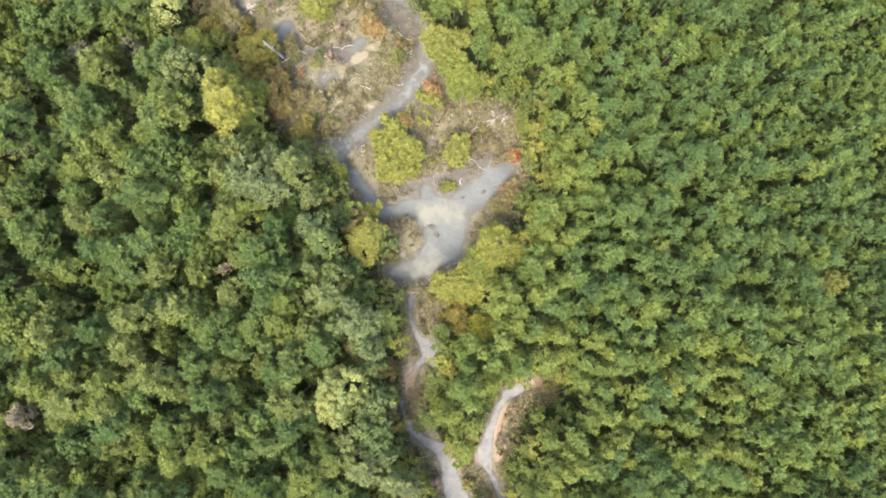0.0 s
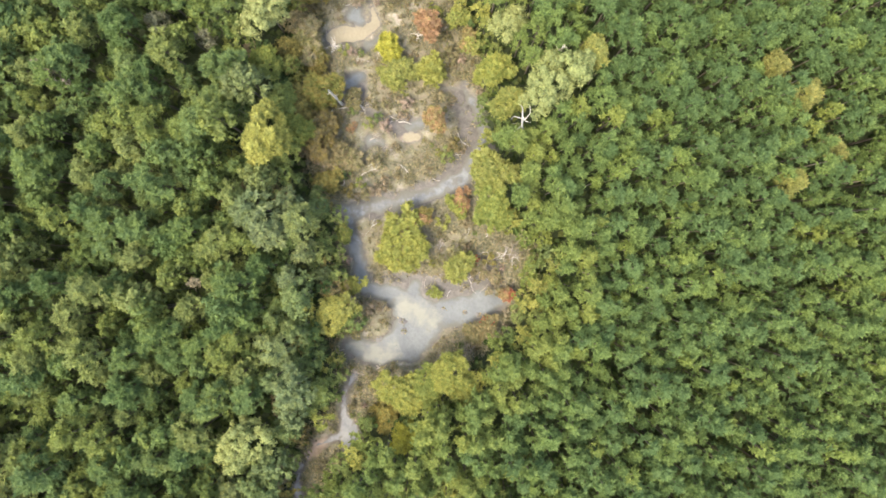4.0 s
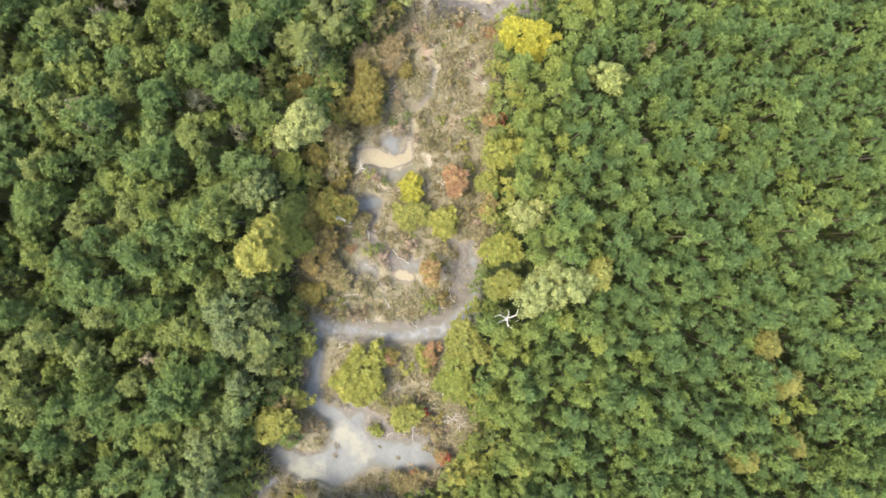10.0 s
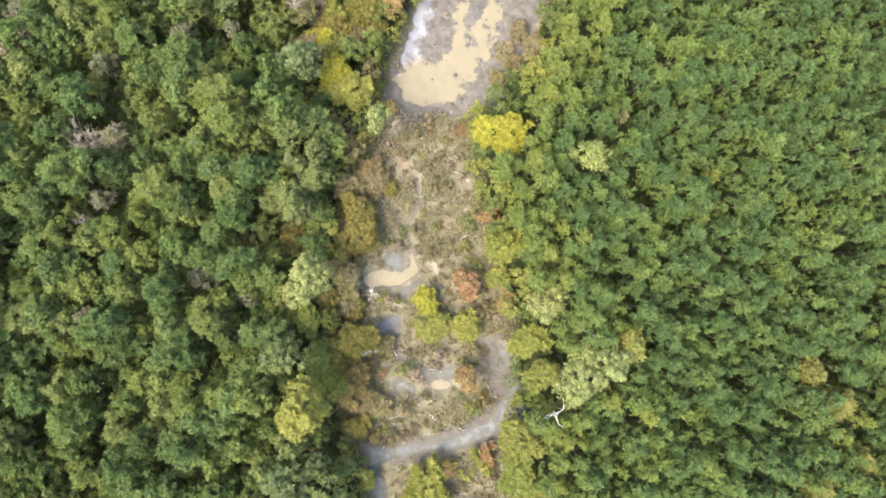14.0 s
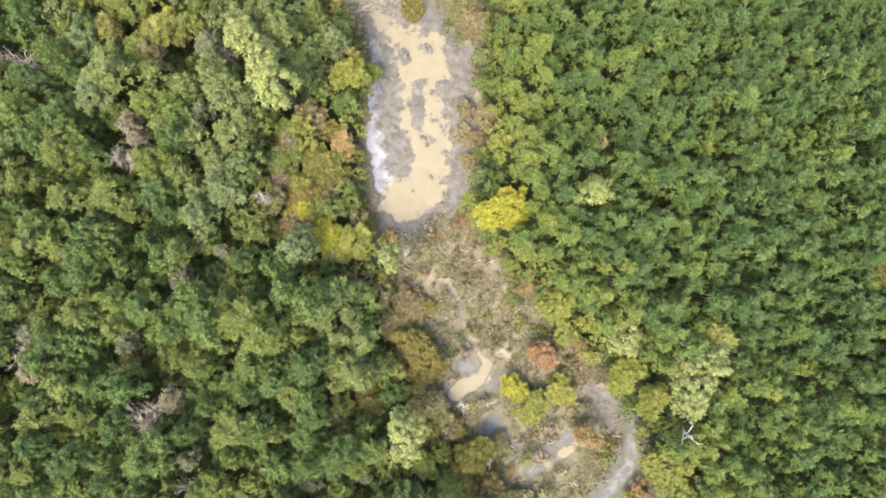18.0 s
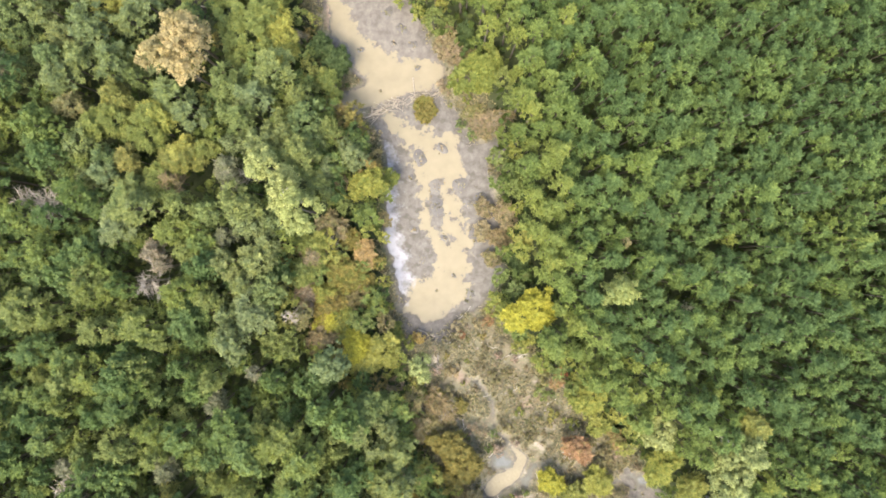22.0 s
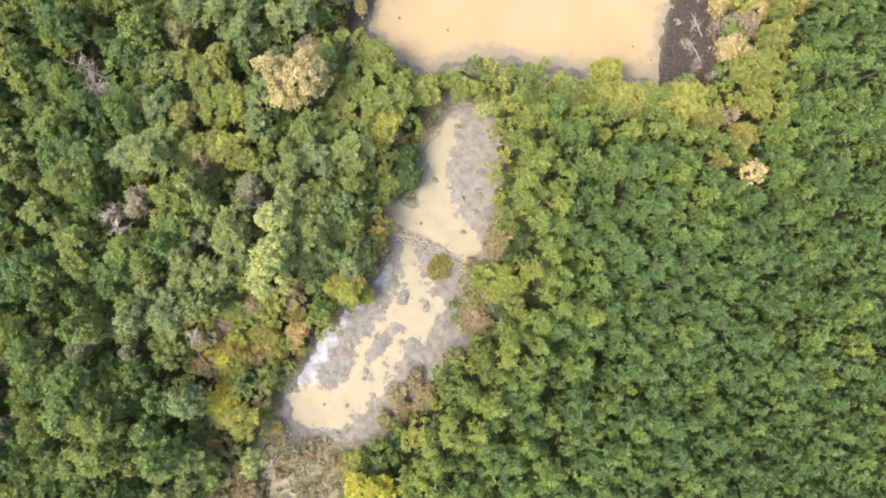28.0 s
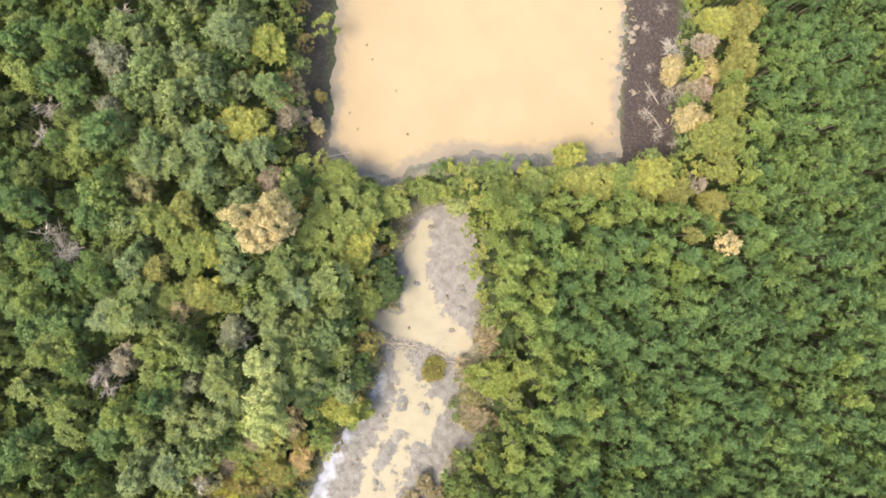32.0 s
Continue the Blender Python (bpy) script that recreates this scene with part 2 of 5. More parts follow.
def water_mat(name, a, b, scale, bed, roughness=0.42, weed=0.0, silt=None, pale=None, soft_silt=0.5, flecked=0.7):
    """Silty water; towards the banks and over weed beds the darker bed shows through, and plumes of silt keep ragged edges."""
    mat, nt, bsdf, out = shader(name)
    col = ramp(nt, grain(nt, scale, 5.0, 0.6), [(0.32, a), (0.68, b)])
    fleck = ramp(nt, grain(nt, 2.2, 4.0, 0.65), [(0.3, (0.86, 0.86, 0.85)), (0.7, (1.13, 1.13, 1.14))])
    col = blend(nt, flecked, col, fleck, "MULTIPLY")
    if weed:
        beds = ramp(nt, grain(nt, 0.6, 4.0, 0.55), [(weed, (0, 0, 0)), (weed + 0.07, (1, 1, 1))])
        col = blend(nt, maths(nt, "MULTIPLY", beds, 0.7), col, bed)
    ragged = maths(nt, "ADD", maths(nt, "MULTIPLY_ADD", grain(nt, 0.5, 5.0, 0.62), 9.5, -4.75), maths(nt, "MULTIPLY_ADD", grain(nt, 1.9, 4.0, 0.65), 3.0, -1.5))
    for key, colours, soft in (("silt", silt, soft_silt), ("pale", pale, 1.8)):
        if colours:
            plume = nt.nodes.new("ShaderNodeMapRange")
            nt.links.new(maths(nt, "MULTIPLY_ADD", ragged, 0.75, attr(nt, key)), plume.inputs["Value"])
            plume.inputs["From Min"].default_value, plume.inputs["From Max"].default_value = -soft / 2, soft / 2
            tone = ramp(nt, grain(nt, 0.5, 3.0, 0.5), [(0.3, colours[0]), (0.7, colours[1])])
            col = blend(nt, maths(nt, "MULTIPLY", plume.outputs["Result"], 0.96), col, tone)
    shallow = maths(nt, "MULTIPLY_ADD", grain(nt, 0.9, 4.0, 0.6), 0.9, attr(nt, "shallow"))
    edge = nt.nodes.new("ShaderNodeMapRange")
    nt.links.new(shallow, edge.inputs["Value"])
    edge.inputs["From Min"].default_value, edge.inputs["From Max"].default_value = 0.62, 1.12
    col = blend(nt, edge.outputs["Result"], col, bed)
    nt.links.new(col, bsdf.inputs["Base Color"])
    bsdf.inputs["Roughness"].default_value = roughness
    bsdf.inputs["IOR"].default_value = 1.33
    bsdf.inputs["Specular IOR Level"].default_value = 0.195
    bu = node(nt, "ShaderNodeBump", Strength=0.06, Distance=0.05)
    nt.links.new(grain(nt, 1.6, 3.0), bu.inputs["Height"])
    nt.links.new(bu.outputs["Normal"], bsdf.inputs["Normal"])
    return mat


TAN_SILT = ((0.188, 0.161, 0.110), (0.222, 0.190, 0.130))
MUDDY = water_mat("muddy_water", (0.216, 0.160, 0.094), (0.236, 0.174, 0.103), 0.12, (0.16, 0.13, 0.095), flecked=0.05)
MUDDY_MID = water_mat("silty_water", (0.180, 0.154, 0.106), (0.215, 0.184, 0.125), 0.35, (0.115, 0.106, 0.097), 0.42, 0.62)
FLATS = water_mat("weedy_grey_water", (0.086, 0.077, 0.068), (0.150, 0.138, 0.122), 0.8, (0.076, 0.068, 0.056), 0.42, 0.54, TAN_SILT, ((0.19, 0.19, 0.21), (0.285, 0.282, 0.302)))
FLATS_UP = water_mat("pinkish_grey_water", (0.100, 0.090, 0.080), (0.170, 0.152, 0.132), 0.7, (0.095, 0.085, 0.075), 0.42, 0.60, TAN_SILT)
MILKY = water_mat("milky_water", (0.092, 0.098, 0.100), (0.150, 0.156, 0.152), 0.22, (0.098, 0.095, 0.078), 0.42, 0.60, ((0.160, 0.157, 0.132), (0.195, 0.189, 0.154)), None, 2.4)
CHANNEL_WATER = water_mat("wispy_channel_water", (0.088, 0.092, 0.095), (0.185, 0.190, 0.190), 0.55, (0.100, 0.094, 0.076), 0.42, 0.50)
STREAM_WATER = water_mat("stream_water", (0.135, 0.140, 0.146), (0.205, 0.205, 0.200), 0.5, (0.115, 0.10, 0.09), 0.42, 0.60)


def ground_mat():
    mat, nt, bsdf, out = shader("soil_and_litter")
    big, fine = grain(nt, 0.35, 4.0), grain(nt, 2.6, 6.0, 0.7)
    # litter under trees: part of the shade between crowns is in its colour
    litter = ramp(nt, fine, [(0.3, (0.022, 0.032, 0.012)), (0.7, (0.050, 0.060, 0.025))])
    dry = ramp(nt, fine, [(0.25, (0.110, 0.098, 0.070)), (0.5, (0.162, 0.147, 0.112)), (0.78, (0.245, 0.224, 0.184))])
    tint = ramp(nt, big, [(0.36, (0.62, 0.66, 0.50)), (0.47, (1.0, 0.93, 0.84)), (0.56, (0.95, 0.98, 0.80)), (0.66, (1.5, 1.42, 1.45))])
    dry = blend(nt, 1.0, dry, tint, "MULTIPLY")
    wet = ramp(nt, fine, [(0.25, (0.056, 0.049, 0.041)), (0.55, (0.096, 0.086, 0.074)), (0.8, (0.142, 0.130, 0.114))])
    mottle = ramp(nt, grain(nt, 0.7, 4.0, 0.6), [(0.35, (0.72, 0.72, 0.70)), (0.65, (1.2, 1.17, 1.18))])
    wet = blend(nt, 1.0, wet, mottle, "MULTIPLY")
    sand = ramp(nt, fine, [(0.3, (0.21, 0.15, 0.108)), (0.7, (0.28, 0.215, 0.16))])
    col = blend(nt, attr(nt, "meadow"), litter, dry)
    col = blend(nt, attr(nt, "wet"), col, wet)
    col = blend(nt, attr(nt, "sand"), col, sand)
    mud = ramp(nt, fine, [(0.25, (0.014, 0.010, 0.009)), (0.52, (0.034, 0.025, 0.022)), (0.72, (0.085, 0.068, 0.060)), (0.85, (0.15, 0.13, 0.12))])
    col = blend(nt, attr(nt, "mud"), col, mud)
    nt.links.new(col, bsdf.inputs["Base Color"])
    bsdf.inputs["Specular IOR Level"].default_value = 0.25
    rough = maths(nt, "MULTIPLY_ADD", attr(nt, "wet"), -0.45, 0.92)
    nt.links.new(rough, bsdf.inputs["Roughness"])
    b = node(nt, "ShaderNodeBump", Strength=0.6, Distance=0.12)
    nt.links.new(fine, b.inputs["Height"])
    nt.links.new(b.outputs["Normal"], bsdf.inputs["Normal"])
    return mat


SOIL = ground_mat()

# ---- the plan: a wet valley of beaver ponds through the woods ----
CLEARING = [(3, -50, 2.8), (1.4, -36, 3.0), (-3.2, -30, 2.2), (-5.4, -24, 2.0), (-3.8, -17, 3.2), (-3.6, -11, 2.6), (-2, -3, 6.5), (0.5, 6, 10.5),
            (-3, 16, 13.0), (-10, 23, 11.5), (-16.5, 31, 14.5), (-20.5, 40, 14.0), (-28, 49, 12.6), (-34, 56.5, 12.0), (-37, 65, 8.6),
            (-40.5, 74, 8.8), (-39.6, 84, 10.2), (-39.3, 93, 9.6), (-40, 104, 9.6), (-44, 110, 9.8), (-49, 115, 9.6), (-50.5, 120, 7.6), (-55, 127, 6.4)]
BRANCH = [(16, -21.5, 2.4), (11.6, -23, 2.2), (9.6, -29, 2.8), (7.0, -35, 3.2), (9, -40, 2.0)]
# where the open ground reaches further: the low pond's western arm and end, and the dead brush on its east bank
BAYS = ([(-18, 17, 1.8), (-15, 12.6, 2.4), (-12, 9.2, 2.6), (-9.5, 6, 3)], [(-9.0, -2.6, 1.9), (-6, -2.4, 3)], [(8.6, 21, 4.6), (9.4, 12.5, 4.4)])
WATERS = {
    "pond_low": [[(-14.9, 12.6, 1.1), (-12.6, 9.9, 1.4), (-10.5, 7.2, 1.4), (-8.0, 7.4, 1.2), (-4.7, 8.3, 1.7), (-2.4, 7.5, 2.6), (1.2, 7.8, 2.6), (5.2, 10.2, 2.5), (8.0, 12.9, 2.2), (10.6, 14.4, 1.0)],
                 [(1.0, 5.4, 3.3), (-0.3, 2.1, 3.4), (-2.5, -0.8, 2.5), (-4.9, -2.3, 2.1), (-8.4, -2.6, 1.5)], [(-3.1, 9.6, 1.1), (-3.0, 11.3, 0.9)]],
    "channel": [[(-18.9, 17.3, 0.9), (-16.2, 18.5, 1.6), (-13.3, 21.2, 1.2), (-9.6, 23.8, 1.5), (-6.2, 26.9, 1.3), (-3.5, 30.4, 1.6), (-2.6, 34.4, 1.4), (-3.1, 38.0, 0.9), (-5.9, 41.7, 0.5), (-9.9, 44.0, 0.5), (-13.2, 42.7, 0.6)],
                [(-18.0, 16.6, 0.7), (-14.5, 13.2, 0.9)]],
    "stream": [[(-5.3, -6.9, 0.5), (-5.7, -10.2, 0.2), (-4.2, -13.8, 0.6), (-2.3, -15.7, 1.5), (-1.1, -17.8, 1.4)],
               [(-2.9, -17.2, 0.6), (-6.2, -20.6, 0.1), (-6.4, -22.5, 0.3), (-6.9, -25.4, 0.25), (-5.8, -28.7, 0.8), (-3.6, -30.8, 0.4), (-0.3, -32.4, 1.0), (0.7, -35.2, 1.3), (1.6, -38.7, 1.7), (2.8, -41.3, 1.9), (3.4, -46, 2.0)],
               [(14.5, -21.4, 0.6), (12.4, -22.4, 0.8), (10.5, -23.5, 0.7), (8.4, -27.6, 0.7), (6.9, -33.3, 1.2), (8.0, -36.4, 0.5), (9.9, -40.5, 0.6), (10.6, -46, 0.7)]],
    "pool": [[(-33.3, 42.3, 1.3), (-31.8, 43.8, 1.4), (-29.3, 44.9, 1.1), (-27.9, 47.6, 0.8), (-30.1, 50.2, 0.08), (-32.0, 52.4, 0.05), (-32.8, 54.1, 0.08), (-32.5, 55.7, 0.05), (-32.6, 57.3, 0.02), (-33.6, 59.1, 0.02), (-34.9, 60.8, 0.06), (-36.8, 61.7, 0.05), (-38.1, 62.6, 0.05)],
             [(-14.9, 32.7, 0.8), (-13.4, 33.5, 0.6)]],
    "puddle": [[(-31.5, 47.2, 1.5), (-30.4, 46.9, 1.3)], [(-27.4, 36.4, 1.2), (-26.2, 38.4, 1.2)], [(-27.6, 33.7, 0.8), (-26.1, 33.8, 0.6)], [(-20.4, 29.7, 0.8), (-18.7, 30.1, 0.7)], [(-15.1, 34.4, 0.8), (-14.0, 36.0, 0.8)], [(-27.4, 43.9, 0.8), (-25.9, 46.0, 0.6)]],
    "pond_mid": [[(-46.2, 74.3, 1.4), (-41.7, 75.0, 4.1), (-39.3, 81.1, 8.9), (-39.9, 87.0, 9.7), (-40.2, 91.9, 8.9), (-41.2, 97.6, 7.1), (-43.1, 103.1, 6.4), (-44.4, 106.2, 5.8)], [(-34.5, 98.9, 2.3), (-29.4, 100.2, 1.4), (-27.6, 100.9, 0.8)]],
    "pond_up": [[(-48.3, 111.7, 4.1), (-44.3, 113.2, 5.0), (-40.1, 114.3, 2.3)], [(-47.9, 117.7, 6.6), (-49.6, 122.3, 7.4), (-51.6, 126.7, 6.4), (-52.6, 127.9, 5.0)], [(-58.2, 109.3, 0.7), (-55.3, 109.7, 1.1), (-52.5, 110.4, 1.9)]],
}
# where silt clouds the water, and the pale scum along one bank
SILT = {"pond_mid": [[(-46.7, 73.7, 1.9), (-43.1, 74.6, 3.9), (-39.3, 77.1, 3.3), (-37.2, 80.7, 1.6)], [(-40.9, 71.9, 1.0), (-42.8, 73.2, 2.2)], [(-38.4, 81.4, 2.4), (-40.3, 84.9, 1.1), (-42.4, 87.8, 1.0), (-42.6, 90.8, 0.7)], [(-36.8, 82.8, 1.4), (-38.9, 85.2, 0.7), (-39.0, 88.7, 0.8)],
                     [(-36.7, 84.3, 1.4), (-37.3, 89.2, 1.1), (-39.1, 94.2, 1.1), (-37.8, 97.0, 2.3), (-39.7, 99.5, 1.9), (-38.0, 101.5, 1.7)], [(-37.8, 97.0, 1.9), (-41.9, 96.5, 1.2), (-41.3, 102.1, 1.8), (-44.6, 103.2, 1.6), (-46.5, 104.7, 1.4), (-48.1, 106.3, 1.0)], [(-42.5, 93.3, 0.9), (-43.0, 97.1, 0.9), (-44.6, 100.2, 0.8)]],
        "pond_up": [[(-58.2, 109.3, 0.8), (-55.3, 109.7, 1.5), (-51.9, 110.4, 2.3), (-48.3, 112.0, 3.1), (-43.7, 113.4, 3.0), (-40.0, 113.4, 2.0), (-36.6, 114.0, 1.0)], [(-49.1, 114.5, 3.2), (-51.5, 117.3, 1.9), (-54.0, 120.6, 1.8), (-55.6, 124.2, 1.5), (-56.3, 127.4, 1.1)], [(-56.4, 121.5, 1.2), (-56.3, 125.0, 1.4)]],
        "pond_low": [[(-2.7, 7.1, 1.6), (1.4, 7.1, 1.5)], [(-4.6, -2.6, 1.8), (-1.8, -1.2, 1.2), (-8.0, -2.9, 1.0)]]}
SCUM = [[(-49.8, 102.1, 0.8), (-48.9, 99.1, 0.8), (-48.5, 93.8, 1.1), (-49.0, 88.7, 1.4), (-48.5, 83.9, 1.7), (-47.5, 79.4, 1.7), (-47.9, 75.8, 1.2)]]
WATER_MATS = {"pond_low": MILKY, "channel": CHANNEL_WATER, "stream": STREAM_WATER, "pool": MUDDY_MID, "puddle": MILKY, "pond_mid": FLATS, "pond_up": FLATS_UP, "pond_top": MUDDY}
MARSH = [[(-42.2, 74.3, 6.0), (-39.4, 81, 8.6), (-39.4, 88.7, 9.8), (-40, 96.3, 8.6), (-42, 102.1, 7.2), (-43, 106.8, 6.0)],
         [(-46, 113.5, 6.6), (-47.2, 118.6, 6.8), (-50.4, 122.9, 7.2), (-53, 127, 5.6)],
         [(-6, 10.6, 2.4), (3, 12.4, 2.6), (8, 13.4, 1.6)], [(3, 15, 2.2), (8, 19, 2.6)], [(-17, 18, 1.6), (-8, 25, 1.8), (-3, 36, 2.4), (-10, 43, 2.0)], [(-27, 37, 2.2), (-24, 34, 1.4), (-15, 34, 1.8)]]
SAND = [[(-8.9, 7.7, 1.0), (-8.0, 7.4, 0.7)], [(-48.0, 105.8, 0.9), (-46.7, 104.2, 0.8)], [(-5.8, -20.4, 1.6), (-6.4, -22.1, 0.9)], [(9.8, -25.7, 0.9), (8.9, -30.0, 1.1), (9.2, -33.2, 0.9)], [(16.1, -20.7, 1.4), (17.1, -21.9, 1.2)], [(0.2, -32.9, 1.0), (1.6, -35.7, 1.3)], [(5.8, -33.8, 0.9), (7.4, -34.9, 0.8)],
        [(-55.9, 127.0, 1.2), (-57.4, 122.7, 0.9)], [(-42.4, 67.2, 0.6), (-41.2, 65.1, 0.4)], [(-26.1, 56.9, 1.1), (-27.4, 56.8, 0.8)], [(-15.6, 32.1, 0.4), (-13.5, 33.5, 0.4)], [(-38.5, 62.4, 0.8), (-37.2, 61.2, 0.4)]]
TOP_O, TOP_U, TOP_N = (-79.7, 130.5), (0.861, 0.508), (-0.508, 0.861)
TOP_LEVEL = 1.0


def top_axes(x, y):
    dx, dy = x - TOP_O[0], y - TOP_O[1]
    return dx * TOP_U[0] + dy * TOP_U[1], dx * TOP_N[0] + dy * TOP_N[1]


def top_pond(x, y):
    """Distance to the long upper pond, a rounded block; negative inside."""
    u, n = top_axes(x, y)
    edge = -1.8 - 4.6 * np.exp(-((u - 11) / 7) ** 2) + 1.4 * smooth(36, 54, u) + 0.35 * np.sin(u * 0.8)
    return np.maximum(np.abs(u - 26.5) - 25.2, np.maximum(edge - n, n - 130))


def level(x, y):
    u, n = top_axes(x, y)
    return TOP_LEVEL * smooth(-11.5, -8.0, n) * smooth(-14, -3, u) * (1 - smooth(62, 74, u))


def clear_of(x, y):
    return np.min([chain(x, y, c) for c in (CLEARING, BRANCH) + BAYS], axis=0)


def water_fields(x, y):
    wob = (fbm(x * 0.4, y * 0.4, 3, 4) - 0.5) * 3.0 + (vnoise(x * 1.5, y * 1.5, 9) - 0.5) * 0.7
    out = {}
    for key, chains in WATERS.items():
        d = np.min([chain(x, y, c) for c in chains], axis=0)
        small = {"pool": 0.22, "stream": 0.35, "pond_mid": 0.9, "pond_up": 0.9, "puddle": 0.8, "channel": 0.75, "pond_low": 0.7}[key]
        out[key] = d + wob * small
    out["pond_top"] = top_pond(x, y) + wob * 1.2
    return out


def marsh_of(x, y):
    return np.min([chain(x, y, c) for c in MARSH], axis=0) + (fbm(x * 0.3, y * 0.3, 21, 3) - 0.5) * 3.0


def ground_height(x, y, fields=None):
    f = fields or water_fields(x, y)
    wet = np.min(list(f.values()), axis=0)
    lev = level(x, y)
    rough = (fbm(x * 0.5, y * 0.5, 31, 4) - 0.5)
    bank = np.clip(np.where(wet > 0, wet * 0.32, wet * 0.14), -0.45, 0.42) + rough * 0.22 * smooth(0, 3, wet)
    m = smooth(0.6, -0.8, marsh_of(x, y)) * smooth(0.1, 0.7, wet)
    flat = 0.035 + (fbm(x * 0.7, y * 0.7, 41, 4) - 0.44) * 0.26
    h = bank * (1 - m) + flat * m
    u, n = top_axes(x, y)
    flats = smooth(49, 52, u) * smooth(62, 58, u) * smooth(-2, 3, n)
    h = h * (1 - flats) + (0.05 + rough * 0.25) * flats
    dam = 0.8 * smooth(-11.5, -8.5, n) * smooth(-2.5, -5.5, n) * smooth(2, 8, u) * smooth(60, 50, u)
    woods = smooth(1, 8, np.minimum(clear_of(x, y), top_pond(x, y)))
    return lev + h + dam * smooth(0.0, 1.5, wet) + woods * (0.5 + 1.2 * (fbm(x * 0.04, y * 0.04, 51, 3) - 0.4))


def build_ground():
    def axis(lo, hi, step):
        inner = np.arange(lo, hi, step)
        grow = np.cumsum(step * 1.22 ** np.arange(1, 36))
        return np.concatenate([lo - grow[::-1], inner, inner[-1] + grow])
    xs, ys = axis(-96.0, 20.0, 0.5), axis(-48.0, 194.0, 0.5)
    gx, gy = np.meshgrid(xs, ys)
    x, y = gx.ravel(), gy.ravel()
    f = water_fields(x, y)
    wet_d = np.min(list(f.values()), axis=0)
    z = ground_height(x, y, f)
    far = np.maximum(np.maximum(-150 - x, x - 90), np.maximum(-80 - y, y - 230))
    z = np.where(far > 0, 0.5, z)
    n, m = len(xs), len(ys)
    i = (np.arange(m - 1)[:, None] * n + np.arange(n - 1)[None, :]).ravel()
    faces = np.stack([i, i + 1, i + n + 1, i + n], 1)
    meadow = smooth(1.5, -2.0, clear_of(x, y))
    u, nn = top_axes(x, y)
    wet = np.maximum(smooth(0.5, -0.6, marsh_of(x, y)), smooth(0.5, 0.0, wet_d)) * smooth(6, 2, clear_of(x, y))
    meadow = np.maximum(meadow, 0.3 * smooth(48, 51, u) * smooth(61, 58, u) * smooth(-2, 3, nn))
    mud = smooth(50.5, 52, u) * smooth(61, 59.5, u) + smooth(-5, -3.5, u) * smooth(2, 0.5, u) * 0.8
    mud = mud * smooth(-8, -5, nn) * smooth(90, 80, nn)
    shore = smooth(4.2, 2.6, top_pond(x, y)) * smooth(4, 0, nn) * smooth(-2, 3, u) * smooth(53, 49, u)
    meadow, wet = np.maximum(meadow, shore), np.maximum(wet, 0.75 * shore * smooth(3.0, 1.2, top_pond(x, y)))
    sand = smooth(0.5, -0.5, np.min([chain(x, y, c) for c in SAND], axis=0) + (fbm(x * 0.8, y * 0.8, 61, 3) - 0.5) * 1.6)
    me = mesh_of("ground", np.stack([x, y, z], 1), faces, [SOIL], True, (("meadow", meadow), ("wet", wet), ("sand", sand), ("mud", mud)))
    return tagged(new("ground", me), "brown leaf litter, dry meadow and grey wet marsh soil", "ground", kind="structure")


def build_waters():
    xs, ys = np.arange(-125.0, 24.0, 0.5), np.arange(-50.0, 215.0, 0.5)
    gx, gy = np.meshgrid(xs, ys)
    x, y = gx.ravel(), gy.ravel()
    f = water_fields(x, y)
    keys = list(f)
    d = np.array([f[k] for k in keys])
    d[keys.index("pond_top")] -= 0.5
    which = d.argmin(0)
    near = d.min(0) < 1.6
    near |= (marsh_of(x, y) < 0.5) & (d.min(0) < 4.0)
    n = len(xs)
    labels = {"pond_low": "milky grey shallow pond among dead brush", "channel": "narrow milky grey channel through the marsh", "stream": "small silty stream under the trees",
              "pool": "thin sandy pool and trickle in dry meadow", "puddle": "shallow grey puddle in the marsh", "pond_mid": "shallow grey weedy pond with ragged plumes of tan silt",
              "pond_up": "tan muddy pond behind a stick dam", "pond_top": "large opaque yellow-tan muddy pond"}
    for k, key in enumerate(keys):
        use = near & (which == k)
        use2 = use.reshape(len(ys), n)[:-1, :-1]
        jj, ii = np.nonzero(use2)
        i = jj * n + ii
        quads = np.stack([i, i + 1, i + n + 1, i + n], 1)
        used, inv = np.unique(quads, return_inverse=True)
        z = np.full(len(used), TOP_LEVEL if key == "pond_top" else 0.0)
        silt = -np.min([chain(x[used], y[used], c) for c in SILT[key]], axis=0) if key in SILT else np.full(len(used), -9.0)
        pale = -np.min([chain(x[used], y[used], c) for c in SCUM], axis=0) if key == "pond_mid" else np.full(len(used), -9.0)
        me = mesh_of("water", np.stack([x[used], y[used], z], 1), inv.reshape(-1, 4), [WATER_MATS[key]], True,
                     (("shallow", smooth(*{"pond_top": (-3.5, 0.6), "pool": (-0.3, 0.6), "stream": (-0.6, 0.5), "pond_mid": (-0.7, 0.6), "pond_up": (-0.8, 0.6)}.get(key, (-1.2, 0.4)), f[key][used])), ("silt", silt), ("pale", pale)))
        tagged(new("water_" + key, me), labels[key], "water", kind="structure")


build_ground()
build_waters()

# ---- plants ----
def unit(v):
    return v / np.maximum(np.linalg.norm(v, axis=-1, keepdims=True), 1e-9)


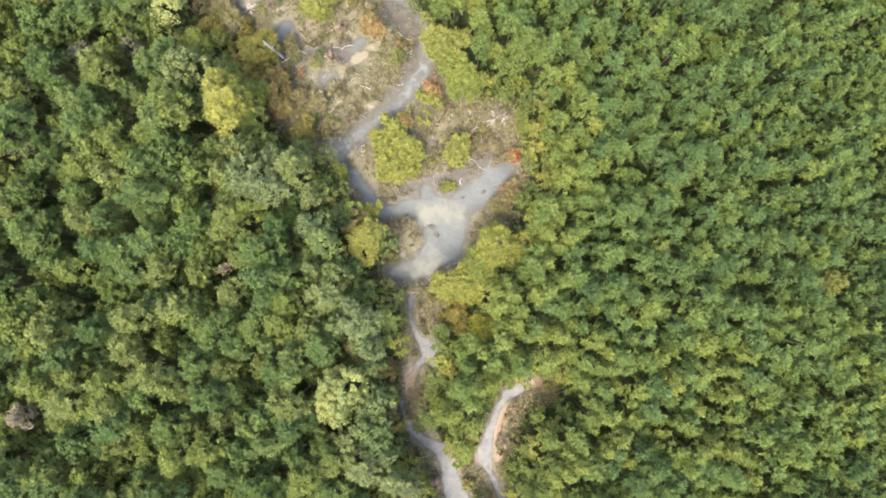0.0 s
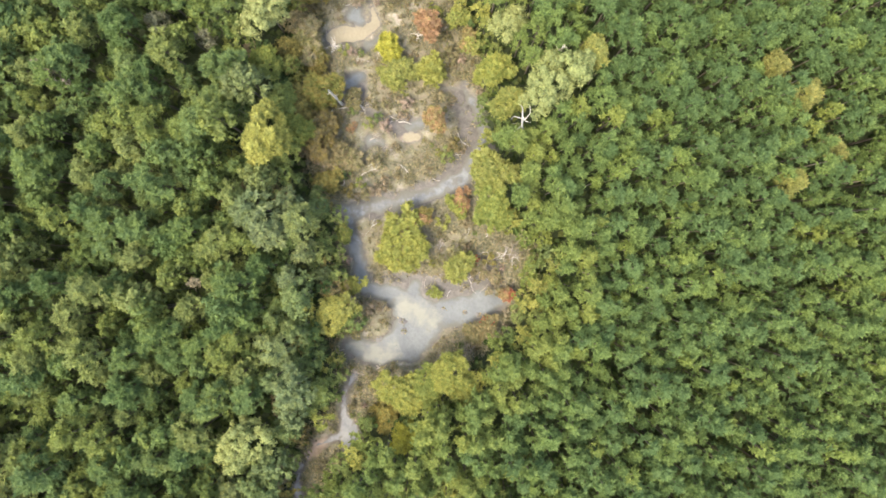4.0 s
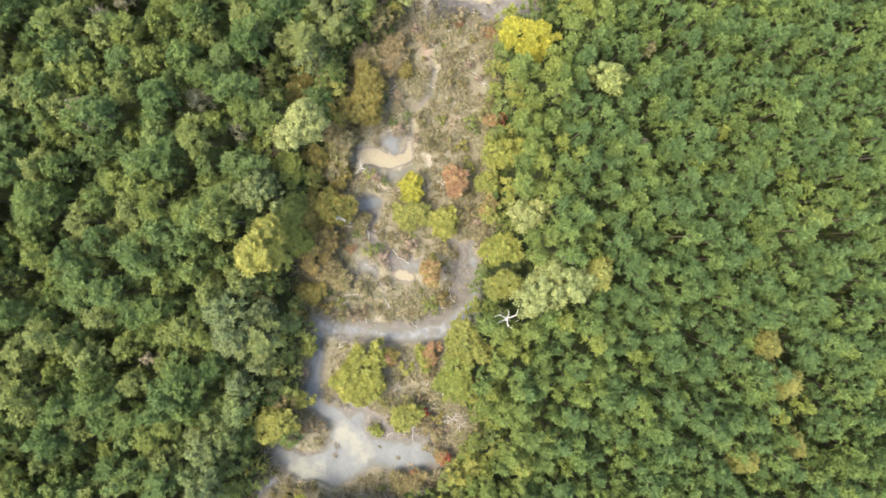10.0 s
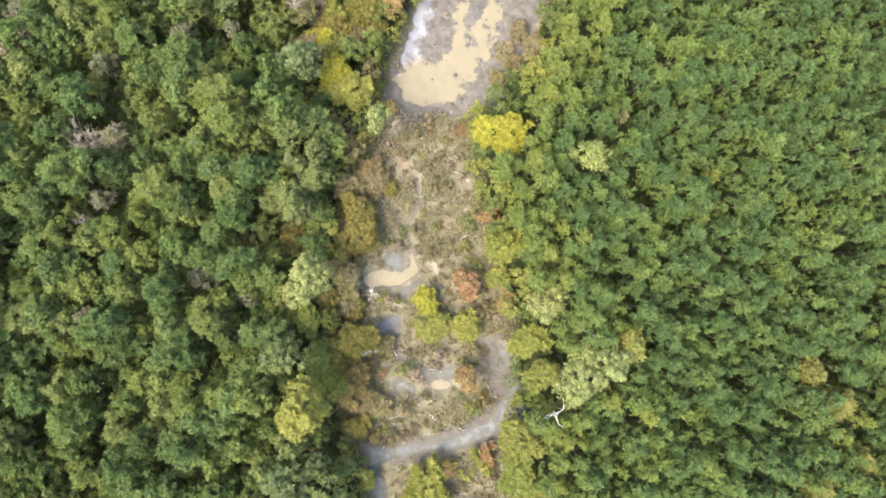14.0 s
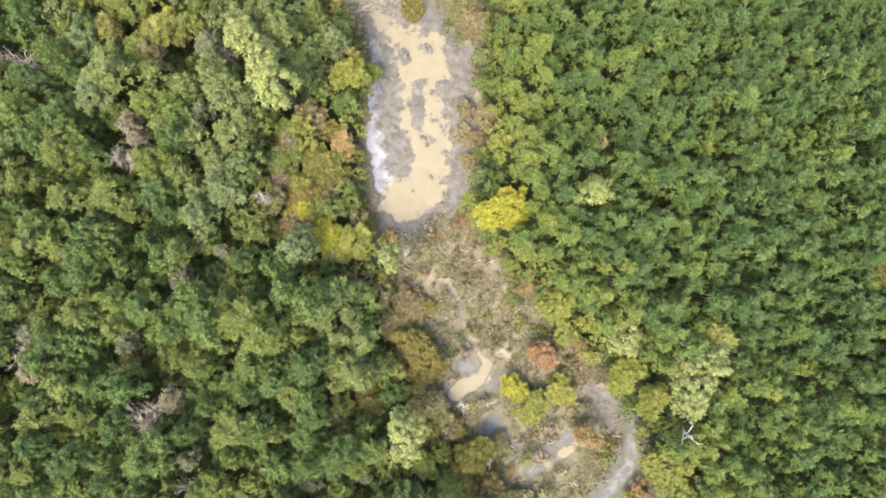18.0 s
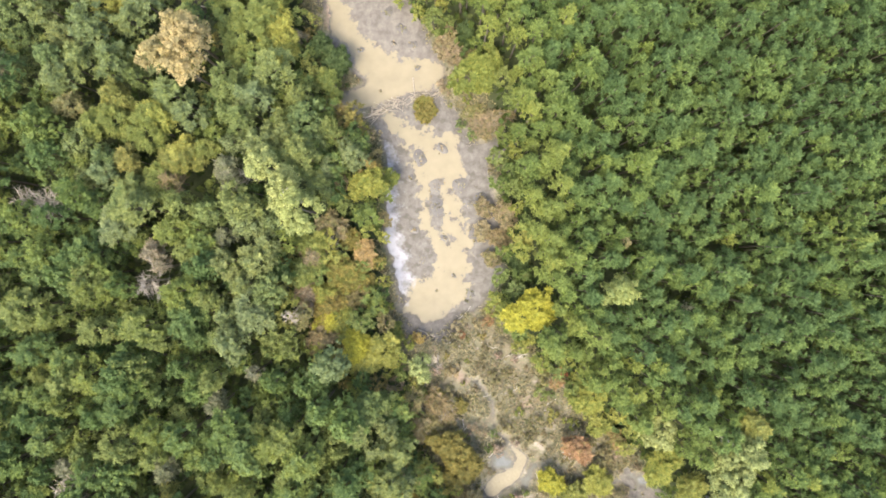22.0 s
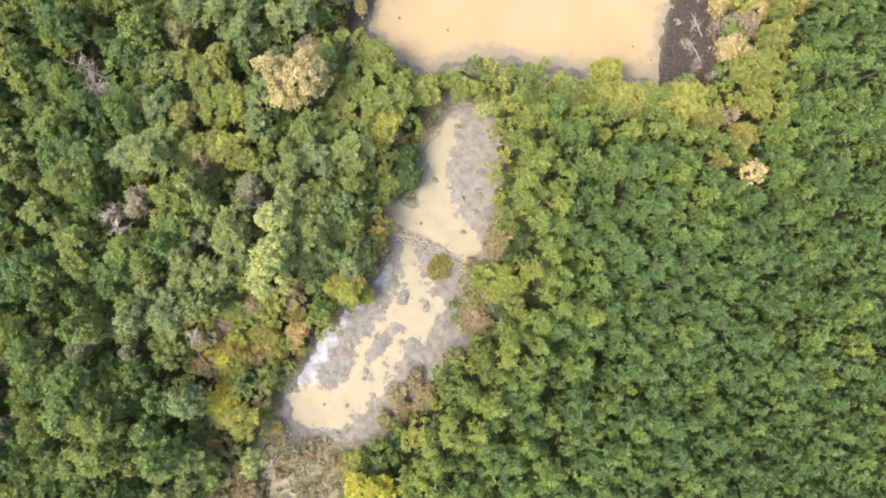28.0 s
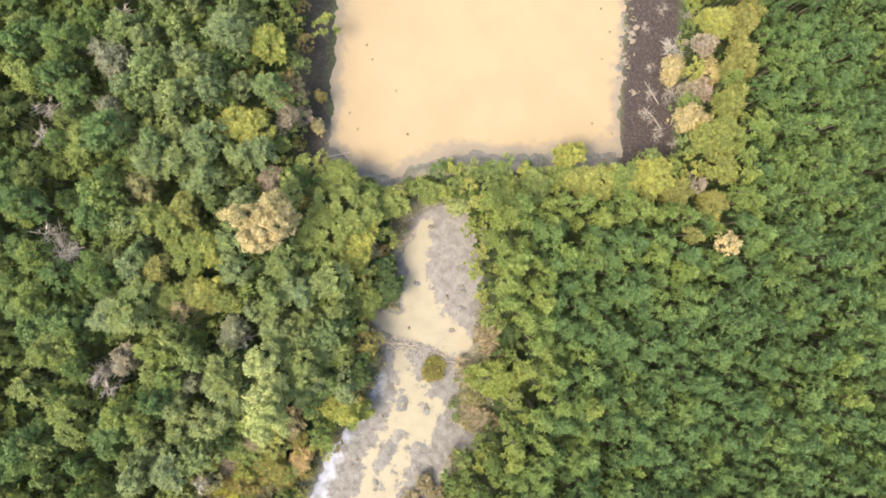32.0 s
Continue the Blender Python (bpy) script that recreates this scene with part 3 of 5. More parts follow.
def sprays(r, centres, normals, size):
    """Leaf sprays: bent four-cornered blades at the centres, facing roughly along the normals. Returns verts (n, 4, 3)."""
    n = len(centres)
    side = unit(np.cross(normals, r.normal(size=(n, 3))))
    ahead = np.cross(normals, side)
    s = size * r.uniform(0.65, 1.35, (n, 1))
    w = s * r.uniform(0.26, 0.42, (n, 1))
    tip = centres + ahead * s * 0.55 - normals * s * 0.16
    tail = centres - ahead * s * 0.45
    return np.stack([tail, centres + side * w, tip, centres - side * w], 1)


def blades(r, centres, normals, size):
    """Leaf sprays as single pointed blades. Returns verts (n, 3, 3)."""
    n = len(centres)
    side = unit(np.cross(normals, r.normal(size=(n, 3))))
    ahead = np.cross(normals, side)
    s = size * r.uniform(0.65, 1.35, (n, 1))
    w = s * r.uniform(0.28, 0.45, (n, 1))
    tail = centres - ahead * s * 0.45
    return np.stack([tail + side * w, centres + ahead * s * 0.55 - normals * s * 0.16, tail - side * w], 1)


def crown_arrays(seed, radius, top, bottom, lobes, cards, size, puff=0.3, cone=0.0, rag=1.0, tuft=False):
    """A lumpy crown of many small sprays gathered in puffs at the limbs' ends. Returns verts, quads, each spray's tone and the puffs' places."""
    r = np.random.default_rng(seed)
    cz, half = (top + bottom) / 2, (top - bottom) / 2
    k = np.arange(lobes) + 0.5
    up = 1 - (1.25 if cone < 0.4 else 1.5) * k / lobes
    a = k * 2.39996 + r.normal(scale=0.35, size=lobes)
    ragged = 1 + rag * (0.22 * np.sin(2 * a + r.uniform(0, 6)) + 0.14 * np.sin(3 * a + r.uniform(0, 6)))
    dome = np.sqrt(np.clip(1 - up ** 2, 0, 1))
    reach = (dome * (1 - cone) + cone * (1 - up) / 1.25) * r.uniform(0.66, 0.98, lobes) * ragged
    lr = radius * puff * r.uniform(0.72, 1.3, lobes)
    lc = np.stack([np.cos(a) * reach * radius * 0.86, np.sin(a) * reach * radius * 0.86, cz + up * half * 0.82 + r.normal(scale=half * 0.12, size=lobes)], 1)
    weight = lr ** 2 * (0.45 + np.clip(up + 0.35, 0, 1))
    pick = r.choice(lobes, cards, p=weight / weight.sum())
    tone = np.clip(r.uniform(0.15, 0.85, lobes)[pick] * 0.55 + r.uniform(0, 0.45, cards), 0, 1)
    if tuft:
        # shoots: narrow sprays that spread like a star from each limb's end
        az, lift = r.uniform(0, 2 * np.pi, cards), r.uniform(-0.25, 1.1, cards)
        ahead = unit(np.stack([np.cos(az), np.sin(az), lift], 1))
        side = unit(np.cross(ahead, r.normal(scale=0.35, size=(cards, 3)) + np.array([0, 0, 1.0])))
        nrm = np.cross(side, ahead)
        s = (lr[pick] * r.uniform(0.8, 1.35, cards))[:, None]
        w = s * r.uniform(0.18, 0.32, (cards, 1))
        tail = lc[pick] + r.normal(scale=0.12, size=(cards, 3)) * lr[pick][:, None]
        v = np.stack([tail + side * w, tail + ahead * s - nrm * s * 0.1, tail - side * w], 1)
        # lighter new tips, darker bases: tip highlight and inner shade put into the colour
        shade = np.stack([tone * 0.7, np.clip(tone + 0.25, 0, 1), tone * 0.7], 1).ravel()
    else:
        out = unit(r.normal(size=(cards, 3)) + np.array([0, 0, 0.6]))
        rad = lr[pick] * r.uniform(0.6, 1.08, cards)
        c = lc[pick] + out * rad[:, None] * np.array([1, 1, 0.85])
        nrm = unit(out + r.normal(scale=0.38, size=(cards, 3)) + np.array([0, 0, 0.3]))
        v = blades(r, c, nrm, size)
        shade = np.repeat(tone, 3)
    q = np.arange(cards * 3).reshape(-1, 3)
    return v.reshape(-1, 3), q, shade, lc


def rods(segments, sides=5):
    """Tapered rods from (start, end, radius, radius) rows. Returns verts and quads."""
    vs, qs, base = [], [], 0
    for p, q, ra, rb in segments:
        p, q = np.asarray(p, float), np.asarray(q, float)
        d = unit(q - p)
        s = unit(np.cross(d, (0.31, 0.87, 0.38)))
        w = np.cross(d, s)
        ang = np.arange(sides) * 2 * np.pi / sides
        ring = np.cos(ang)[:, None] * s + np.sin(ang)[:, None] * w
        vs += [p + ring * ra, q + ring * rb]
        k = np.arange(sides)
        qs.append(np.stack([base + k, base + (k + 1) % sides, base + sides + (k + 1) % sides, base + sides + k], 1))
        base += 2 * sides
    return np.concatenate(vs), np.concatenate(qs)


def trunk_segments(seed, top, lobe_centres, thick):
    r = np.random.default_rng(seed + 500)
    bend = r.normal(scale=0.12, size=2)
    knots = [np.array([0, 0, -0.6]), np.array([bend[0], bend[1], top * 0.4]), np.array([bend[0] * 0.5, bend[1] * 0.5, top * 0.86])]
    seg = [(knots[0], knots[1], thick, thick * 0.72), (knots[1], knots[2], thick * 0.72, thick * 0.25)]
    for c in lobe_centres[1:7]:
        start = knots[1] + (knots[2] - knots[1]) * r.uniform(0.1, 0.8)
        seg.append((start, np.array(c), thick * 0.3, thick * 0.1))
    return seg


def tree_model(name, kind, seed, radius, height, lobes, cards, size, bare=0.45, label="", category="tree", group="", cone=0.0, puff=0.3, rag=1.0, tuft=False):
    """A tree or bush at the origin: trunk with limbs, and crown."""
    v, q, tone, lc = crown_arrays(seed, radius, height, height * bare, lobes, cards, size, puff, cone, rag, tuft)
    root = tagged(new(name), label, category, group)
    tv, tq = rods(trunk_segments(seed, height, lc, max(0.035, height * 0.011)))
    part("trunk", mesh_of("trunk", tv, tq, [BARK], True), root)
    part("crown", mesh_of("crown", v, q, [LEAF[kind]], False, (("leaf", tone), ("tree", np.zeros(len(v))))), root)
    return root


def stand(models, spots):
    """Copies of the models at spots (x, y, scale); the models themselves take the first spots."""
    r = np.random.default_rng(len(spots))
    for k, (x, y, s) in enumerate(spots):
        model = models[k % len(models)]
        z = float(ground_height(np.array([x]), np.array([y]))[0])
        m = pose(x, y, z - 0.1, 0, 0, float(r.uniform(0, 360)))
        if k < len(models):
            model.matrix_basis = m @ Matrix.Scale(s, 4)
        else:
            c = copy_thing(model, m)
            c.scale = (s, s, s ** 0.6 * float(r.uniform(0.88, 1.12)))


# single trees and bushes that stand out: x, y, crown radius, height
YELLOW_GREEN = [(6.2, 55.0, 2.2, 14), (-48.1, 95.8, 1.6, 5), (-42.9, 149.7, 2.4, 7), (-82.0, 106.1, 2.4, 14), (-79.1, 100.4, 2.2, 13), (-2.3, 26.1, 1.7, 3), (-17.1, 13.8, 1.6, 4), (-12.3, 2.3, 3, 8), (-12.1, 6.8, 1.8, 5), (-30.3, 25.7, 2.4, 8), (-38.6, 32.9, 2.4, 9), (-15.7, 44.2, 1.8, 3), (-57.0, 72.4, 2.8, 6), (-48.3, 70.0, 1.6, 4), (-59.6, 77.2, 2, 6), (0.6, 11.4, 1.3, 1.4), (-31.6, 22.4, 3.8, 19.5), (-87.4, 125, 3.4, 14), (-92, 137, 2.8, 13), (-35.1, 179.9, 2.6, 10), (-7.7, 16.9, 4.9, 5), (2.3, 17.1, 2.3, 4), (2.8, -4.6, 3.6, 8), (9.3, 1.1, 3.7, 9), (5.8, -2.4, 2.7, 8), (-17.1, 58.6, 3.1, 7),
                (-15.3, 53.5, 1.8, 5), (-20.6, 41.1, 2.8, 4), (-15.9, 44.1, 2.3, 4), (-6.3, 47.5, 2.7, 8), (-2.2, 43.6, 2.5, 9), (0.5, 32.9, 3.5, 9), (2.8, 27.9, 3.4, 9),
                (-50.8, 67.5, 3.2, 8), (-51.5, 94.8, 2.6, 8), (-64.2, 118.6, 3.9, 10), (-30.3, 152.5, 4.0, 9), (-37.6, 147.3, 3.6, 8), (-32.8, 112.4, 4.0, 7)]
YELLOW = [(6.4, -11.3, 2.3, 7), (-26.4, 73.4, 3.7, 10), (-23.6, 44.3, 2.1, 4), (-53.8, 68.4, 2.7, 8), (-59, 72.6, 2.3, 6), (-55.6, 71.6, 1.9, 5)]
GOLD = [(-41.9, 58.3, 1.9, 2.6), (-33.6, 37.5, 2.2, 3.2), (-27.1, 28.9, 1.9, 2.6), (-38.1, 57.3, 1.5, 2.2), (-30.5, 30.6, 2.2, 3.8), (-23.1, 20.4, 2.0, 3.6),
        (2.4, -9.9, 2.2, 4), (-6.3, 22.4, 1.4, 3), (-47.0, 42.6, 2.4, 7), (-37.8, 36.6, 2.2, 5), (-55.4, 79.8, 2.2, 5), (-41.7, 107.0, 1.7, 2), (-38.4, 48.6, 3.6, 6), (-40.5, 51.6, 2.7, 6), (-30.4, 33.0, 3.4, 6), (-27.6, 26.8, 3.3, 6), (-56.2, 80.6, 3.4, 6),
        (-58.9, 75.1, 3.1, 6), (-26.1, 164, 2.6, 10), (-82.6, 135.6, 1.3, 4), (-32.6, 28.6, 3.4, 7), (1.5, -9.9, 2.0, 3), (-41.8, 107.9, 1.8, 1.6), (-53.1, 79.3, 1.9, 4.5), (-54.6, 85.6, 2.0, 5)]
ORANGE = [(-19.1, 50, 2.1, 6.4), (-11.5, 36.9, 1.9, 6), (-2.1, 27.1, 1.7, 3), (-32.7, 71.4, 1.2, 1.8), (-21.8, 61.4, 1.5, 5), (-6.5, 21.7, 1.4, 3), (-23.7, 30, 1.0, 1.6),
          (11, 16.3, 1.3, 3), (-12.4, 51.1, 1.6, 4)]
RED = [(-37.4, 69.2, 0.9, 1.2), (11.7, 16.4, 1.3, 2.5), (4.5, 19.1, 1, 1.5), (6.2, 29, 0.9, 2), (-21.1, 62.6, 1.1, 4), (10.6, 11, 1.2, 2)]
PALE = [(-40.6, 39.3, 3.7, 17), (2.1, 46.5, 3.5, 16), (4.5, 51.2, 3.0, 16), (1.0, 50.2, 2.2, 15), (-60.8, 90.7, 3.7, 21), (-64.9, 97, 2.9, 21), (-62.6, 93.9, 2.6, 20.5), (-13.5, 76.4, 2.5, 15.5), (-44.1, 65.5, 1.9, 13), (-15.2, -20.4, 4.2, 15.5),
        (-53.6, 133.8, 2.6, 4), (-7.3, 53.9, 2.7, 12)]
TAN = [(-75.6, 116.8, 2.6, 23), (-36.0, 171.7, 2.2, 5), (-31.1, 174.1, 2.3, 6), (-80.3, 131.2, 1.4, 4), (-75.1, 114.9, 3.6, 24), (-79, 113.4, 2.3, 23), (-75.7, 111.5, 2.0, 22), (-36.6, 170.2, 1.9, 8), (-16.4, 149.5, 1.6, 18.6), (-30.1, 164.6, 2.6, 10)]
PINK = [(-30.4, 170.6, 2.2, 6), (-23.2, 156.3, 1.5, 10), (-84.2, 129.3, 2.0, 9), (-81.2, 119.6, 2.0, 8), (-83.2, 130.8, 1.8, 6), (-34.9, 176, 2.0, 9), (-32.2, 169.4, 1.6, 7)]
EDGE = [(-34.0, 28.1, 2.6, 9), (-30.9, 21.3, 2.6, 9), (-60.4, 84.7, 2.4, 8), (-62.0, 81.1, 2.2, 8), (-57.1, 111.5, 2.2, 7), (-68.3, 120.6, 6.2, 12), (-64.0, 126.0, 3.4, 8), (-72, 126.0, 3.0, 8), (-59.2, 132, 2.3, 5), (-44.9, 142, 2.9, 7), (-48.6, 138.6, 2.4, 6), (-66.3, 125.2, 3.0, 8), (-41.5, 146.2, 2.4, 6), (-34, 150.8, 2.6, 8)]

# low growth along the crest of the upper dam
for k in range(13):
    u = 8.5 + 3.3 * k
    n = -1.8 - 4.6 * math.exp(-((u - 11) / 7) ** 2) - (2.2, 3.6, 2.8, 4.4)[k % 4]
    spot = (round(TOP_O[0] + u * TOP_U[0] + n * TOP_N[0], 1), round(TOP_O[1] + u * TOP_U[1] + n * TOP_N[1], 1), (1.3, 1.7, 1.1, 1.5)[k % 4], (1.8, 2.6, 1.6, 2.2)[k % 4])
    (EDGE, PALE, EDGE, YELLOW_GREEN)[k % 4].append(spot)

KINDS = [("yellow_green", YELLOW_GREEN, "yellow-green leafy {} at the forest edge"), ("yellow", YELLOW, "bright yellow autumn {} beside the clearing"), ("gold", GOLD, "golden-brown autumn {} at the wood's edge"),
         ("orange", ORANGE, "orange autumn {} in the clearing"), ("red", RED, "small red autumn {} in dry grass"), ("pale", PALE, "pale silvery-green {} among darker trees"),
         ("tan", TAN, "tall straw-coloured autumn {}"), ("pink", PINK, "faded pink, half bare {} by the pond"), ("edge", EDGE, "fresh green leafy {} on the pond dam")]
BRUSH = [(-44.1, 53.9, 2.4, 3.5), (-38.9, 41.9, 2.2, 3.8), (-32.6, 31.1, 2.4, 4.0), (-27.4, 23.9, 2.2, 3.6), (-36.2, 39.1, 2.2, 3.6), (-24.0, 25.3, 2.0, 3.4),
         (-60.4, 83.5, 1.7, 9), (-62.8, 74.0, 1.8, 9), (-12.1, 83.6, 1.1, 14), (-81.5, 96.2, 2.2, 13), (-95.8, 108.2, 2.2, 13), (-41.0, 57.3, 2.6, 2.5), (-40.4, 53.2, 2, 2.5), (-37.3, 117.4, 2.8, 3), (-33.6, 114.7, 2, 3), (-31.9, 104.6, 2.2, 2), (-29.2, 89.0, 2.2, 3), (-30.7, 85.3, 1.8, 3), (-53.6, 78.8, 1.8, 4), (-60.9, 82.4, 1.8, 5), (5.5, 18.0, 1.6, 2), (8.4, 18.1, 1.5, 2), (10.7, 10.0, 2, 2), (9.5, 8.0, 1.8, 2), (-25.5, 34.5, 1.6, 2.5), (-21.5, 25.2, 2, 2.5), (-31.5, 103.5, 2.0, 1.8), (-29.2, 105, 1.9, 1.8), (-33.6, 106.4, 1.6, 1.5), (-41.6, 57.6, 2.5, 3.5), (-43, 54.4, 2.2, 3.5), (-34.6, 37.4, 2.1, 4), (-36.4, 41.2, 2.0, 4), (-32.6, 25.2, 2.2, 5),
         (-60.4, 70.4, 2.6, 6), (-57.6, 88.4, 2.4, 6), (-55.4, 76, 2.1, 4.5), (-61.4, 84.6, 2.2, 6), (-62.4, 77.6, 2.4, 6), (-33.2, 86.4, 1.7, 2.4), (-32.4, 90.2, 1.7, 2.4), (-31.6, 81.8, 1.6, 2.2)]
FADED = [(-75.5, 61.4, 2.0, 13), (-98.6, 52.6, 2.0, 13), (-98.5, 46.6, 2.0, 13), (-84.0, 84.9, 2.0, 13), (-69.6, 66.0, 1.5, 13), (-72.2, 97.0, 2.4, 13), (-106.5, 115.4, 2.1, 13), (-62.0, 119.1, 1.6, 7), (-76.9, 43.0, 2.1, 13), (-74.1, 33.8, 1.7, 13),
         (-55.1, 30.8, 1.9, 12), (-47.9, 32.1, 1.7, 12), (-83.8, 51.9, 2.0, 13), (-110.2, 122.1, 3.3, 14), (-73.2, 86.9, 1.8, 13), (-63.4, -24.4, 1.9, 14), (-3.1, 73.4, 0.9, 13.5), (-67.1, 17.4, 1.5, 14), (-32.5, -2.0, 1.2, 14)]
OLIVE = [(-28.5, 176.5, 3.0, 11), (-26.5, 170.2, 2.8, 11), (-22.0, 160.4, 2.6, 11), (-31.8, 182.0, 3.0, 11), (-19.8, 154.6, 2.4, 11), (-25.1, 152.9, 2.6, 9), (-24.8, 164.3, 3.6, 12),
         (36.8, 62.6, 2.6, 14), (57.8, -3.7, 1.7, 14), (31.4, 65.0, 2.0, 14), (41.2, 50.2, 2.0, 14), (44.6, 57.4, 1.8, 14), (-88.4, 109.0, 2.4, 14), (-75.3, 100.7, 1.9, 13), (-88.9, 105.7, 2.9, 14), (-75.6, 49.4, 1.7, 13), (-83.4, 48.4, 1.6, 13), (-102.0, 67.2, 1.8, 13), (-91.9, 105.2, 2.0, 14),
         (-86.9, 99.4, 2.0, 14), (-83.9, 104.5, 3.6, 14), (-79.6, 99.2, 3.1, 13), (-21.2, 148, 1.5, 17), (-82.8, 95.8, 2.7, 13)]
PEACH = [(-52.6, 83.6, 2.0, 6), (-44.5, 69.0, 1.2, 2.5)]
KINDS.append(("peach", PEACH, "peach-coloured autumn {} beside the pond"))
KINDS.append(("olive", OLIVE, "olive-yellow {} turning early among green crowns"))
DARK = [(-56.2, 114.8, 2.7, 6), (-58.6, 117.6, 2.0, 6), (-27.5, 80.8, 2.0, 4), (-34.5, 118.9, 2.0, 3)]
KINDS.append(("faded", FADED, "faded grey-brown half-bare {} among green crowns"))
KINDS.append(("dark", DARK, "dark green {} on the pond bank"))
KINDS.append(("brush", BRUSH, "brown half-bare {} of tangled twigs and dry leaves"))
ROOTS = [(-41.4, 65.8, 1.5, 11)]
SNAGS = [(-31.9, 40.8, 1.8, 3.2), (9.6, 22.3, 1.6, 2.5), (12.6, 10.1, 1.6, 2), (1.6, 53.2, 1.1, 16.5), (8.2, 22.3, 2.0, 3.5), (-62.7, 92.6, 1.8, 22), (-20.4, 48.3, 1.3, 3)]
BARE = [(-35.8, 163.4, 1.4, 1.3), (-32.0, 162.7, 1.6, 1.8), (-33.8, 168.0, 1.9, 1.3), (-38.9, 170.8, 1.4, 1.8), (-38.7, 175.6, 1.6, 1.3), (-42.8, 180.1, 1.9, 1.8), (-43.5, 176.2, 1.4, 1.3), (-43.8, 185.3, 1.6, 1.8), (-48.2, 187.4, 1.9, 1.3), (-29.1, 161.5, 1.4, 4.5), (-34.1, 172.5, 1.6, 4.5), (-39.0, 181.2, 1.9, 4.5), (-38.1, 174.3, 2.8, 9), (-23.4, 157.6, 2.2, 8), (-34.5, 163.5, 2.0, 2.6), (-36.5, 166.4, 1.8, 2.5), (-31.6, 161.2, 1.6, 2.4), (8.9, 23.4, 2.2, 3.5), (8.6, -6.9, 2.2, 5), (-101, 93, 3.2, 13), (-65.6, 16, 2.2, 13), (-40.9, 57.7, 3.2, 4), (-42.7, 54.9, 2.8, 4), (-81.9, 38.5, 3.0, 12),
        (-33.4, 168.7, 2.6, 6), (-55.6, 72.4, 2.0, 5), (-58, 85, 2.2, 6), (-30.4, 103.4, 2.4, 2.5), (-28.8, 104.8, 2.2, 2.5), (10.8, 8, 1.8, 1.8), (9.5, 5.2, 1.7, 1.6), (6.5, 2.2, 1.6, 1.6), (3.2, 16.2, 1.6, 1.6), (6, 18.5, 1.8, 2), (0.5, 14.2, 1.2, 1.4), (-1.8, 19, 1.4, 1.6), (-19, 30.6, 1.5, 1.3), (-16.4, 29.2, 1.6, 1.3), (-61.5, 74.5, 1.8, 6)]
BARE_TALL = [(-81.6, 39.7, 2.2, 13.5), (-98.4, 50.0, 2.4, 13.5), (-104.1, 94.5, 2.6, 13.5), (-112.7, 106.4, 2.6, 13.5), (-99.9, 94.1, 2.8, 13.5), (-83.8, 83.0, 2.2, 13.5), (-70.1, 96.5, 1.8, 13.5), (-63.8, 74.2, 2.0, 13.5), (-100.8, 48.6, 2.5, 13.5), (-79.9, 41.1, 2.2, 13.5), (-115.1, 110.5, 2.5, 13.5), (-113.0, 129.0, 2.2, 13.5), (-83.4, 79.4, 2.0, 13.5), (-82.6, 40.9, 2.3, 13.5), (-74.4, 29.4, 2.2, 13.5), (-85.9, 80.0, 2.0, 13.5), (-86.0, 80.7, 2.2, 13.5)]
SINGLE = [s for _, rows, _ in KINDS for s in rows] + [(x, y, r * 0.75, h) for x, y, r, h in BARE_TALL]


def build_singles():
    for kind, rows, words in KINDS:
        for k, (x, y, radius, height) in enumerate(rows):
            bush = height < 7.5
            noun = "bush" if bush else "tree"
            cards = int(np.clip(480 * radius ** 1.85, 520, 7000))
            lobes = int(np.clip(14 + 12 * radius + 3.4 * radius ** 2, 22, 170))
            if kind in ("faded", "pink", "brush"):
                cards = int(cards * 0.5)
            z = float(ground_height(np.array([x]), np.array([y]))[0])
            root = tree_model(noun, kind, 1000 + 37 * k + len(kind) * 11, radius * (1.14 if radius > 1.5 else 1.0), height, lobes, cards, 0.34 if radius > 1.3 else 0.24, 0.1 if bush else 0.5, words.format(noun), noun, "", 0.0, min(0.26, 0.52 / radius ** 0.9), 1.15, kind not in ("pale", "tan"))
            root.matrix_basis = pose(x, y, z - 0.1)


def single_gap(x, y, tall=0.0):
    """Distance to the nearest crown of a tree that stands out."""
    best = np.full(np.shape(x), 1e9)
    for sx, sy, sr, sh in SINGLE:
        if sh > tall:
            best = np.minimum(best, np.hypot(x - sx, y - sy) - sr)
    return best


VIEW = [(-74, -54), (78, -54), (78, 45), (40, 110), (40, 140), (-4, 205), (-34, 212), (-142, 124), (-118, 40), (-90, 5)]


def inside(x, y, poly):
    hit = np.zeros(np.shape(x), bool)
    for (ax, ay), (bx, by) in zip(poly, poly[1:] + poly[:1]):
        cut = (ay > y) != (by > y)
        hit ^= cut & (x < (bx - ax) * (y - ay) / ((by - ay) or 1e-9) + ax)
    return hit


def open_of(x, y):
    """Distance to the clearing, the upper pond or its mud banks; negative inside."""
    u, n = top_axes(x, y)
    bank = np.maximum(np.abs(u - 55.2) - 4.8, np.maximum(-2.0 - n, n - 80))
    left = np.maximum(np.abs(u + 0.9) - 2.1, np.maximum(-6.0 - n, n - 40))
    return np.minimum(np.minimum(clear_of(x, y), top_pond(x, y) - 1.0 - 2.0 * smooth(3, -1, n)), np.minimum(bank, left))


AXIS = [(3, -60)] + [(x, y) for x, y, _ in CLEARING] + [(-58, 138), (-95, 200), (-120, 240)]


